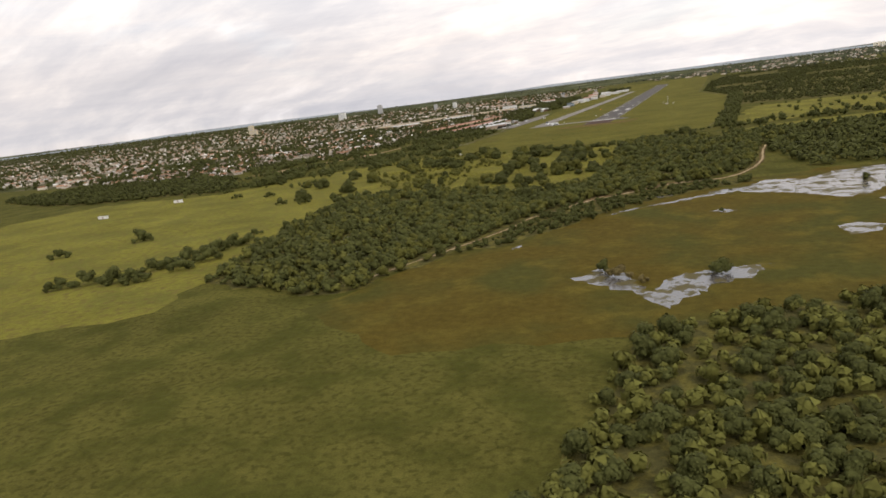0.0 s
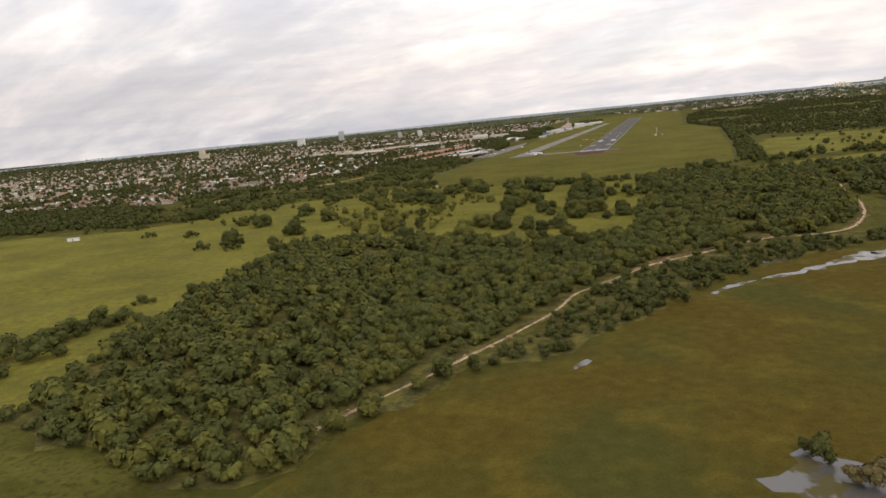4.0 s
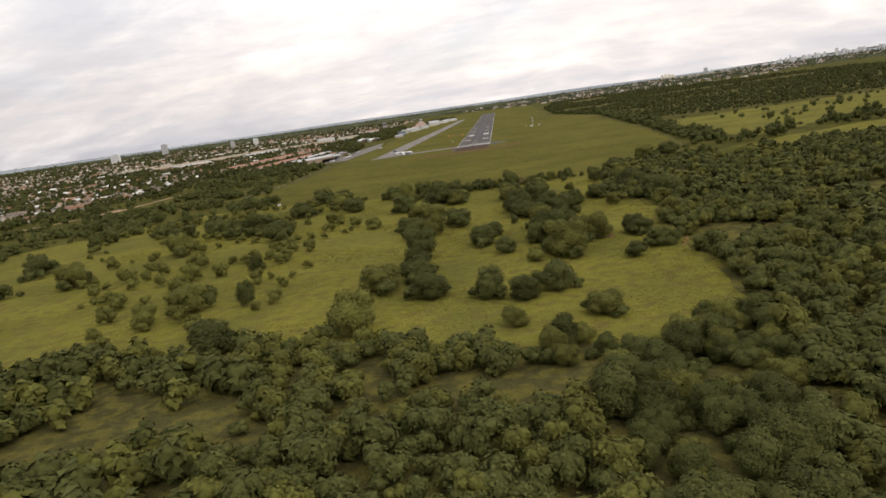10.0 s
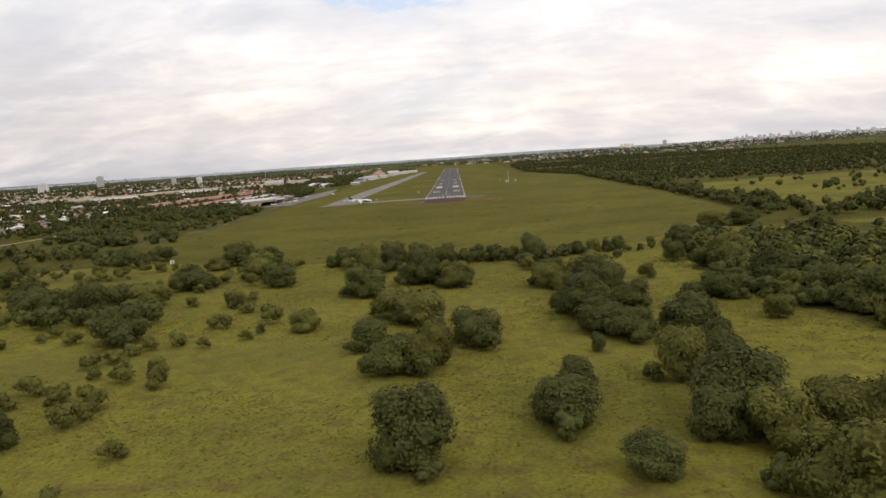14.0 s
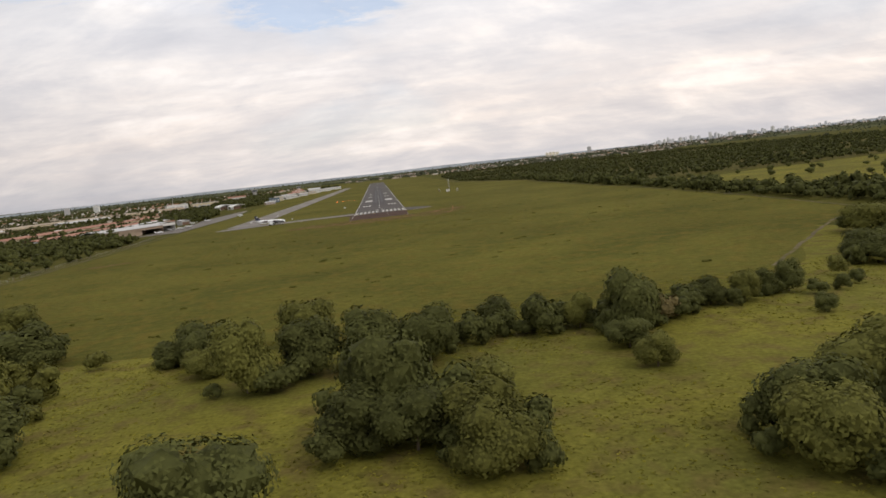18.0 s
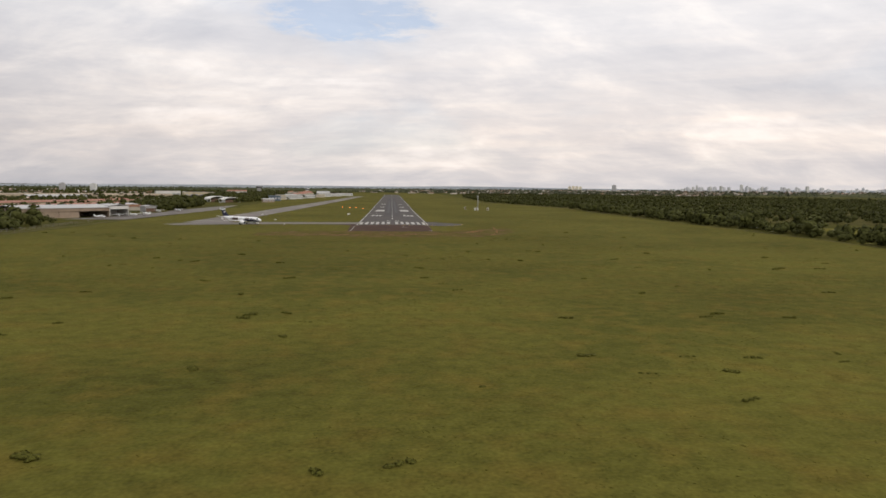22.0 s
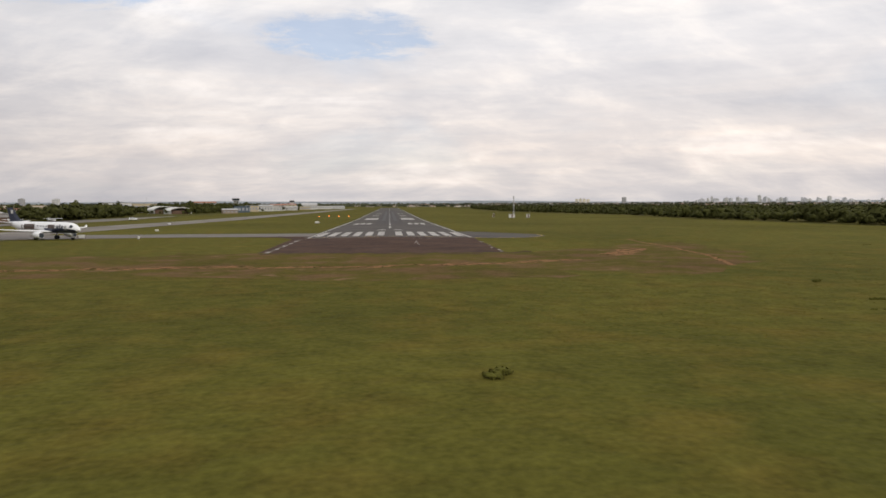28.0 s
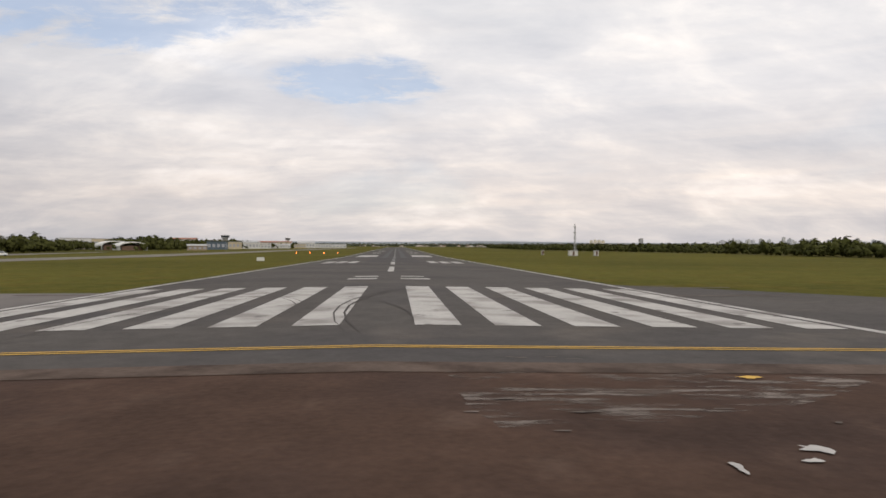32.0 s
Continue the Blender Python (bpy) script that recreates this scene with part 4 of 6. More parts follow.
SAV = [(-140, -395), (-60, -418), (30, -428), (120, -400), (176, -400), (90, -470), (84, -575), (66, -685), (-5, -660), (-66, -690), (-160, -560), (-220, -430)]
wood("bushes", scatter(SAV, 150, 7, 0.5, 1.1, lambda x, y, rng: x < -38 or x > 84), M_LEAF2, "low bushes between the savanna trees", MID_KINDS)
SOUTH = [(150, -995), (178, -974), (202, -963), (230, -953), (420, -965), (420, -1300), (120, -1300), (140, -1090)]
SOUTHNEAR = [(150, -995), (178, -974), (202, -963), (230, -953), (310, -958), (310, -1100), (138, -1100)]
patch("undergrowth", SOUTH, 0.035, M_FLOOR, "dark undergrowth of the scrub wood beyond the marsh", "undergrowth", 4, 10.0)
wood("woodland", scatter(SOUTHNEAR, 26, 45, 0.45, 0.8), M_LEAF2, "olive scrub filling the wood beside the marsh", DIM_KINDS)
wood("woodland", scatter(SOUTHNEAR, 62, 43, 0.8, 1.4), M_LEAF, "dense dark scrub wood at the edge of the marsh", MID_KINDS)
wood("woodland", scatter(SOUTH, 48, 2, 0.6, 1.0, lambda x, y, rng: not inside(SOUTHNEAR, x, y)), M_LEAF2, "scrubby olive wood beyond the marsh", DIM_KINDS)
EAST = [(205, 400), (200, 60), (255, 40), (345, 10), (520, 30), (800, 0), (1100, 300), (1000, 1300), (500, 1900), (230, 1700), (165, 1200), (152, 700)]
patch("undergrowth", EAST, 0.02, M_FLOOR, "dark undergrowth of the wood beyond the fence", "undergrowth", 8, 40.0)
wood("woodland", scatter(EAST, 115, 3, 0.6, 1.1, clumps(0.0045, -0.26, 2.0)), M_LEAF, "dark green wood beyond the airfield fence", TINY_KINDS)
MARGIN = [(174, -330), (190, -60), (206, 385), (232, 390), (210, -60), (196, -325)]
wood("woodland", scatter(MARGIN, 30, 4, 0.62, 1.15), M_LEAF, "dark tree belt along the airfield fence")
NORTHMARGIN = [(206, 385), (152, 690), (165, 1200), (185, 1200), (180, 700), (232, 390)]
wood("woodland", scatter(NORTHMARGIN, 40, 44, 0.35, 0.62), M_LEAF, "low dark scrub along the far airfield fence", DIM_KINDS)
BELT = [(172, -335), (330, -262), (520, -236), (800, -240), (800, -320), (500, -300), (330, -312), (190, -366)]
wood("woodland", scatter(BELT, 60, 31, 0.7, 1.1, clumps(0.02, -0.2, 4.0)), M_LEAF, "tree belt between two meadows")
SCRUB = [(176, -405), (240, -415), (500, -345), (900, -350), (900, -690), (420, -690), (300, -672), (235, -685), (212, -580), (241, -460)]
wood("woodland", scatter(SCRUB, 36, 32, 0.6, 1.1, clumps(0.011, -0.34, 8.0)), M_LEAF, "dark trees of the wood east of the track", TINY_KINDS)
wood("woodland", scatter([(240, -20), (250, -220), (500, -220), (500, 0)], 900, 33, 0.6, 1.0), M_LEAF, "lone trees on the bright meadow")
wood("marsh_bushes", [(174, -929, 1.25), (176, -927, 1.0), (172, -927, 1.0), (131, -922, 0.85), (129, -919, 0.7)], M_LEAF, "round dark bushes standing in the pool", MID_KINDS)
wood("marsh_bushes", [(138, -930, 1.0), (135, -929, 0.8), (142, -932, 0.8), (147, -937, 0.5), (149, -936, 0.45)], M_LEAFBROWN, "pale brownish bushes standing in the pool", MID_KINDS)
wood("marsh_bushes", [(176, -815, 0.5), (84, -850, 0.5), (92, -838, 0.6), (99, -832, 0.5), (110, -818, 0.5), (118, -803, 0.6), (124, -792, 0.5), (132, -782, 0.6), (150, -762, 0.5), (138, -770, 0.6), (165, -740, 0.6), (178, -730, 0.5), (252, -748, 0.8), (262, -752, 0.7), (270, -746, 0.6), (75, -846, 0.5), (66, -870, 0.5), (56, -884, 0.5)], M_LEAF, "dark bushes standing in the marsh")
SIDE = [(54, -880), (66, -848), (74, -826), (78, -806), (86, -790), (102, -762), (116, -748), (140, -724), (166, -714), (188, -706), (200, -722), (172, -742), (144, -766), (124, -786), (108, -814), (94, -840), (76, -872)]
patch("undergrowth", SIDE, 0.04, M_FLOOR, "brown brushy undergrowth between track and marsh", "undergrowth", 3, 5.0)
wood("woodland", scatter(SIDE, 16, 41, 0.4, 0.8, lambda x, y, rng: way_off(TRACK, x, y) > (3.8 if x < 100 else 8.0 if x < 122 else 14.0)), M_LEAF, "low bushes between track and marsh", MID_KINDS)
TOWN = [(-1500, -200), (-761, -352), (-490, -440), (-440, -560), (-400, -545), (-520, -240), (-400, -250), (-350, 0), (-276, -20), (-215, 90), (-235, 300), (-345, 1000), (-310, 2300), (-3600, 2600), (-4300, 600), (-3800, -500)]


def off_road(rule):
    """Keeps trees off the earth road and out of the open strip before it."""
    def keep(x, y, rng):
        for (ax, ay), (bx, by) in zip(ROAD, ROAD[1:]):
            t = max(0.0, min(1.0, ((x - ax) * (bx - ax) + (y - ay) * (by - ay)) / ((bx - ax) ** 2 + (by - ay) ** 2)))
            dx, dy = x - ax - t * (bx - ax), y - ay - t * (by - ay)
            if math.hypot(dx, dy) < (34 if dx - 0.3 * dy > 0 else 10):
                return False
        return rule(x, y, rng)
    return keep


TOWNWOOD = [(-760, -372), (-600, -392), (-479, -402), (-420, -440), (-343, -548), (-350, -566), (-430, -560), (-520, -585), (-640, -560), (-820, -480)]
patch("undergrowth", TOWNWOOD, 0.05, M_FLOOR, "dark undergrowth of the wood below the town", "undergrowth", 6, 12.0)
wood("woodland", scatter(TOWNWOOD, 34, 51, 0.7, 1.15), M_LEAF, "continuous dark wood between meadow and town", DIM_KINDS)
NEARTOWN = [(-900, -300), (-490, -440), (-440, -560), (-330, -530), (-300, -120), (-240, 60), (-240, 400), (-340, 1000), (-900, 900)]
wood("woodland", scatter(NEARTOWN, 105, 5, 0.65, 1.2, off_road(clumps(0.012, -0.2, 6.0))), M_LEAF, "trees between the nearer houses of the town", TINY_KINDS)
wood("woodland", scatter(TOWN, 700, 35, 0.9, 1.55, clumps(0.006, -0.3, 30.0)), M_LEAF, "trees between the houses of the town", TINY_KINDS)
wood("woodland", scatter([(-300, -130), (-215, -75), (-176, -72), (-181, -14), (-228, 0), (-290, 40)], 38, 6, 0.8, 1.2), M_LEAF, "dark trees beside the hangar")
wood("woodland", scatter([(-226, 250), (-196, 240), (-212, 400), (-240, 480), (-262, 560), (-300, 560), (-262, 430)], 42, 36, 1.0, 1.4), M_LEAF, "tall dark trees behind the apron")
wood("woodland", scatter([(-262, -60), (-232, -50), (-226, 30), (-228, 200), (-242, 250), (-248, 60)], 40, 39, 0.85, 1.15), M_LEAF, "tall dark trees between hangar and factory")
wood("woodland", scatter([(-225, 590), (-203, 590), (-212, 660), (-232, 760), (-235, 1180), (-330, 1200), (-300, 700), (-276, 640)], 75, 37, 1.0, 1.6), M_LEAF, "dark trees behind the terminal")
wood("woodland", scatter([(-215, 700), (-196, 700), (-165, 900), (-140, 1240), (-220, 1240)], 170, 42, 0.7, 1.25), M_LEAF, "trees standing between the terminal buildings")
wood("woodland", scatter([(-180, 1420), (-120, 1350), (-110, 1600), (-220, 1700)], 200, 38, 0.8, 1.2), M_LEAF, "dark trees beyond the terminal")
WEST = [(-178, -940), (-420, -830), (-470, -600), (-380, -520), (-330, -250), (-200, -60), (-165, -60), (-180, -290), (-140, -395), (-220, -430), (-160, -560), (-66, -690), (-92, -772), (-70, -920)]
SOUTHCLUMPS = [(-157, -933), (-145, -926), (-127, -924), (-114, -923), (-124, -900), (-120, -891), (-114, -883), (-114, -867), (-113, -858), (-111, -844), (-102, -841), (-100, -880), (-104, -900), (-214, -817), (-246, -860)]
wood("woodland", [(x + dx, y + dy, s) for x, y in SOUTHCLUMPS for dx, dy, s in ((0, 0, 1.7), (5.5, 2.0, 1.2), (-2.5, -5.0, 1.1))], M_LEAF, "rounded dark trees in a loose row on the meadow", MID_KINDS)
wood("bushes", [(x + dx, y + dy, s) for x, y in ((-279, -624), (-184, -685), (-157, -690), (-188, -641), (-234, -631), (-227, -557), (-168, -588), (-326, -578), (-183, -553), (-100, -800), (-118, -812)) for dx, dy, s in ((0, 0, 1.15), (4.5, 1.5, 0.8), (-1.5, -4.0, 0.7))], M_LEAF, "rounded bushes dotted over the open meadow", MID_KINDS)
wood("woodland", scatter(WEST, 130, 8, 0.5, 1.0, lambda x, y, rng: y > -590 and off_road(clumps(0.018, 0.02, 9.0))(x, y, rng)), M_LEAF, "scattered trees on the meadow below the town")
LOWTOWN = [(-380, -560), (-300, -520), (-200, -400), (-180, -300), (-170, -120), (-260, -60), (-340, -240), (-480, -260)]
wood("woodland", scatter(LOWTOWN, 75, 9, 0.55, 1.05, off_road(clumps(0.02, 0.0, 12.0))), M_LEAF, "dark trees on the slope below the town")
FARRING = [(-4600, -900), (-4600, 3200), (-2500, 4300), (0, 4500), (2200, 4000), (4200, 2600), (4300, -600), (2200, -600), (1000, 0), (1100, 1500), (400, 2000), (-250, 2400), (-3600, 2700), (-4200, 600), (-3700, -600)]
wood("far_woods", scatter(FARRING, 3600, 10, 0.9, 1.3, clumps(0.0012, -0.15, 3.0)), M_FARLEAF, "dark woods tinted with distance haze", TINY_KINDS)


M_WEED = material("low_weeds", (0.084, 0.082, 0.018), 0.85, var=0.3, scale=0.8, scale2=0.06, island=0.25, spec=0.03)
WEED_KINDS = tree_kinds(950, ((0.55, 1.7), (0.45, 2.2), (0.7, 1.4), (0.4, 2.8)), 46, 0.32, 4)
WEEDS = [(-150, -300), (-120, -366), (-16, -416), (60, -414), (160, -316), (176, -220), (186, -70), (60, -30), (30, -110), (-60, -110), (-155, -80), (-152, -220)]
wood("weed_clumps", [(x + 0.9 * n * math.cos(7 * x), y + 0.4 * n * math.sin(5 * y), s) for x, y, s in scatter(WEEDS, 420, 61, 0.25, 0.7, clumps(0.012, -0.08, 14.0)) for n in range(3)], M_WEED, "dark low weed clumps scattered over the airfield grass", WEED_KINDS)

# ---- town ----
M_WALL = material("house_walls", (0.45, 0.40, 0.33), 0.9, var=0.2, scale=0.05, scale2=0.01, island=0.25)
M_TILE = material("clay_roofs", (0.26, 0.135, 0.075), 0.9, var=0.2, scale=0.06, scale2=0.01, island=0.35, spots=((0.165, 0.130, 0.100), 0.03, 0.47, 0.53), spots2=((0.60, 0.585, 0.56), 0.045, 0.565, 0.59))


def houses(name, places, label):
    wv, wf, rv, rf = [], [], [], []
    rng = random.Random(len(places))
    for x, y, s in places:
        a = 0.35 + (math.pi / 2 if rng.random() < 0.5 else 0)
        l, w, h, r = rng.uniform(4, 8) * s, rng.uniform(3, 5) * s, rng.uniform(2.8, 4.2), rng.uniform(1.0, 2.0)
        z, c, sn = rise(x, y), math.cos(a), math.sin(a)
        put = lambda u, v, t: (x + u * c - v * sn, y + u * sn + v * c, z + t)
        b = len(wv)
        wv += [put(u, v, t) for t in (-1, h) for u, v in ((-l, -w), (l, -w), (l, w), (-l, w))] + [put(-l, 0, h + r), put(l, 0, h + r)]
        wf += [(b, b + 1, b + 5, b + 4), (b + 1, b + 2, b + 6, b + 5), (b + 2, b + 3, b + 7, b + 6), (b + 3, b, b + 4, b + 7), (b + 4, b + 7, b + 8), (b + 6, b + 5, b + 9)]
        b = len(rv)
        e = 0.5
        rv += [put(-l - e, -w - e, h - 0.1), put(l + e, -w - e, h - 0.1), put(l + e, 0, h + r + 0.15), put(-l - e, 0, h + r + 0.15), put(l + e, w + e, h - 0.1), put(-l - e, w + e, h - 0.1)]
        rf += [(b, b + 1, b + 2, b + 3), (b + 3, b + 2, b + 4, b + 5)]
    t = tagged(new(name), label, "houses", kind="stuff")
    for nm, v, f, m in (("walls", wv, wf, M_WALL), ("roofs", rv, rf, M_TILE)):
        o = mesh_object(nm, v, f, m)
        o.parent = t
    return t


patch("town_ground", TOWN, 0.02, M_TOWNSOIL, "pale streets and yards of the town", "ground", 10, 60)
M_WHITE = material("white_walls", (0.62, 0.61, 0.58), 0.85, var=0.1, scale=0.3, scale2=0.05)
M_BEIGE = material("beige_walls", (0.52, 0.44, 0.30), 0.85, var=0.12, scale=0.3, scale2=0.05)
M_TAN = material("tan_sheet_walls", (0.30, 0.23, 0.17), 0.85, var=0.15, scale=0.3, scale2=0.05)
M_CONC = material("grey_concrete", (0.38, 0.37, 0.36), 0.85, var=0.12, scale=0.3, scale2=0.05)
# skyline concrete, its colour paled to carry the distance haze
M_HAZE = material("haze_paled_concrete", (0.66, 0.66, 0.68), 0.9, var=0.1, scale=0.05, scale2=0.01)
M_CREAM = material("cream_concrete", (0.78, 0.70, 0.52), 0.85, var=0.08, scale=0.05, scale2=0.01)
# window colour lightened: the sky's reflection is put into the base colour
M_GLASSY = material("sky_pale_windows", (0.36, 0.37, 0.39), 0.4, var=0.1, scale=0.1, scale2=0.02)
M_DARKW = material("dark_glass_band", (0.05, 0.06, 0.07), 0.3, var=0.1, scale=0.4, scale2=0.1)
M_SHEET = material("pale_metal_roof", (0.44, 0.43, 0.42), 0.55, metal=0.2, var=0.12, scale=0.15, scale2=0.03)
M_REDROOF = material("red_sheet_roof", (0.30, 0.145, 0.095), 0.8, var=0.18, scale=0.1, scale2=0.03)
M_RUST = material("brown_doors", (0.16, 0.10, 0.07), 0.8, var=0.2, scale=0.5, scale2=0.1)
M_STEEL = material("galvanised_steel", (0.45, 0.45, 0.45), 0.45, metal=0.8, var=0.1, scale=1, scale2=0.2)
M_NAVY = material("navy_paint", (0.012, 0.018, 0.05), 0.3, var=0.08, scale=0.5, scale2=0.1, spec=0.5)
M_AIRWHITE = material("glossy_white_paint", (0.80, 0.80, 0.80), 0.3, var=0.04, scale=0.5, scale2=0.1, spec=0.5)
M_BROWN = material("brown_mural", (0.09, 0.06, 0.045), 0.4, var=0.25, scale=0.8, scale2=0.3)
M_TYRE = material("black_rubber", (0.02, 0.02, 0.02), 0.8, var=0.1, scale=3, scale2=0.5)
M_REDPAINT = material("red_paint", (0.50, 0.07, 0.04), 0.6, var=0.12, scale=1, scale2=0.2)
M_LAMP = material("amber_lamp", (1.0, 0.20, 0.03), 0.4, var=0.0, emit=7.0)


def thing(name, x, y, turn, label, category, group="", z=None):
    t = new(name)
    t.matrix_world = pose(x, y, rise(x, y) if z is None else z, 0, 0, turn)
    return tagged(t, label, category, group)


def near_house(k):
    """One small house with its door and windows, at the origin."""
    rng = random.Random(400 + k)
    l, w, h, r = rng.uniform(4, 6.5), rng.uniform(3.2, 4.6), rng.uniform(2.8, 3.8), rng.uniform(1.0, 1.9)
    h0 = new("house")
    bm = boxes((-l, -w, -0.5, l, w, h))
    part("wall", bm, M_WALL, h0)
    bm = bmesh.new()
    e, th = 0.5, 0.18
    prof = [(-w - e, h - 0.2), (0, h + r), (w + e, h - 0.2), (w + e, h - 0.2 + th), (0, h + r + th), (-w - e, h - 0.2 + th)]
    ends = [[bm.verts.new((x, py, pz)) for py, pz in prof] for x in (-l - e, l + e)]
    for i in range(6):
        bm.faces.new((ends[0][i], ends[0][(i + 1) % 6], ends[1][(i + 1) % 6], ends[1][i]))
    for s in ends:
        bm.faces.new((s[0], s[1], s[4], s[5]))
        bm.faces.new((s[1], s[2], s[3], s[4]))
    part("roof", bm, M_TILE, h0)
    part("door", boxes((-0.5, -w - 0.06, 0, 0.5, -w, 2.0)), M_RUST, h0)
    for x in (-l * 0.6, l * 0.6):
        part("window", boxes((x - 0.6, -w - 0.05, 1.0, x + 0.6, -w, 2.1)), M_DARKW, h0)
    return tagged(h0, "low house with pale walls and a tiled roof", "house", "houses of the town")


NEAR = sorted(scatter(TOWN, 560, 21, 0.8, 1.2, lambda x, y, rng: x > -760 and y < 650 and not inside(TOWNWOOD, x, y) and not (-385 < x < -235 and -10 < y < 480)), key=lambda p: math.hypot(p[0] + 250, p[1] + 500))[:190]
KIND_HOUSES = [near_house(k) for k in range(6)]
for k, (x, y, s) in enumerate(NEAR):
    m = pose(x, y, rise(x, y), 0, 0, 20 + (90 if (k * 7) % 5 > 2 else 0) + (k % 3) * 4)
    if k < 6:
        KIND_HOUSES[k].matrix_world = m
    else:
        copy_thing(KIND_HOUSES[k % 6], m)
TAKEN = [(x, y) for x, y, _ in NEAR]
houses("town_houses", [p for p in scatter(TOWN, 800, 20, 0.55, 1.3, lambda x, y, rng: noise.noise((x * 0.005, y * 0.005, 31.0)) > -0.28 + rng.uniform(-0.12, 0.12) and rng.random() < 1.15 - math.hypot(x + 250, y - 200) / 2600) if not (-385 < p[0] < -235 and -10 < p[1] < 480) and not inside(TOWNWOOD, p[0], p[1]) and min(math.hypot(p[0] - a, p[1] - b) for a, b in TAKEN) > 13], "low town houses with clay and pale roofs")
EASTTOWN = [(320, 1800), (800, 1500), (1500, 2400), (3200, 2700), (3000, 3700), (1000, 3700), (300, 3300), (-250, 2500)]
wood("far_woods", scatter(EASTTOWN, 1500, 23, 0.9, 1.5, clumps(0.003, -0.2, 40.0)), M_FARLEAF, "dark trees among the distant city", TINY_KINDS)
houses("far_houses", scatter(EASTTOWN, 6500, 22, 0.9, 2.2, clumps(0.004, -0.15, 41.0)), "pale houses and sheds of the distant city")


def tower_block(x, y, w, d, h, turn, label, mat, floors):
    t = thing("apartment_tower", x, y, turn, label, "tower block", "tower blocks on the skyline")
    part("body", boxes((-w, -d, -2, w, d, h)), mat, t)
    part("plant_room", boxes((-w * 0.45, -d * 0.45, h, w * 0.45, d * 0.45, h + max(2.0, h * 0.07))), M_CONC, t)
    for k in range(floors):
        z = h * (k + 0.55) / (floors + 0.4)
        part("window_band", boxes((-w * 0.86, -d - 0.25, z, w * 0.86, d + 0.25, z + h / floors * 0.3)), M_GLASSY, t)
    return t


tower_block(-1646, 1258, 10, 9, 42, 15, "tall pale apartment tower above the town", M_BEIGE, 6)
tower_block(-1625, 1252, 9, 9, 20, 15, "lower pale apartment block beside a tower", M_BEIGE, 4)
tower_block(-1598, 1964, 17, 9, 36, 8, "broad white apartment tower above the town", M_WHITE, 6)
tower_block(-1519, 2249, 12, 9, 48, 8, "slim grey apartment tower above the town", M_CONC, 8)
tower_block(-1010, 1790, 7, 7, 26, 8, "grey apartment tower above the town", M_CONC, 6)
tower_block(-905, 1760, 8, 8, 25, 8, "white apartment tower above the town", M_WHITE, 5)
for k, (dx, hh) in enumerate(((0, 24), (22, 27), (44, 26), (66, 23))):
    tower_block(1075 + dx, 3680, 7, 7, hh, 0, "one of four pale yellow apartment towers", M_CREAM, 3)
tower_block(1290, 3500, 10, 8, 34, 0, "grey tower standing apart on the skyline", M_CONC, 7)
rng_sky = random.Random(77)
for k in range(84):
    u = k / 84
    x = 1560 + 1340 * u + rng_sky.uniform(-14, 14)
    y = 3330 - 500 * u * u + rng_sky.uniform(-60, 60)
    h = rng_sky.uniform(14, 25) * (1.25 if rng_sky.random() < 0.2 else 1.0) * (0.75 + 0.5 * math.sin(math.pi * min(1.0, u * 1.6)))
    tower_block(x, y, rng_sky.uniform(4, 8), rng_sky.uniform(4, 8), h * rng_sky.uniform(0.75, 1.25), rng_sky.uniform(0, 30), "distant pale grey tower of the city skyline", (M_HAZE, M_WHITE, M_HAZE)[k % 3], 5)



def far_ridge():
    """A low ridge, haze mixed into its colour, that closes the view at the horizon."""
    rng, pts = random.Random(12), 90
    verts, faces = [], []
    for k in range(pts):
        a = math.pi * (1.12 - 1.24 * k / (pts - 1))
        x, y = 4350 * math.cos(a), 4350 * math.sin(a) - 350
        z = rise(x, y)
        top = z + 5 + 10 * (0.5 + noise.noise((x * 0.0009, y * 0.0009, 4.0))) + rng.uniform(0, 2.5)
        verts += [(x * 0.96, y * 0.96, z - 12), (x, y, top), (x * 1.05, y * 1.05, z - 20)]
    for k in range(pts - 1):
        for j in range(2):
            faces.append((3 * k + j, 3 * k + j + 1, 3 * k + j + 4, 3 * k + j + 3))
    return tagged(mesh_object("far_ridge", verts, faces, M_RIDGE, True), "low wooded ridge in a haze-tinted colour along the horizon", "hills", kind="structure")


# pale blue-grey base colour: the distance haze is painted into the woods
M_RIDGE = material("haze_tinted_woods", (0.25, 0.27, 0.285), 1.0, var=0.2, scale=0.012, scale2=0.002, spec=0.0)
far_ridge()

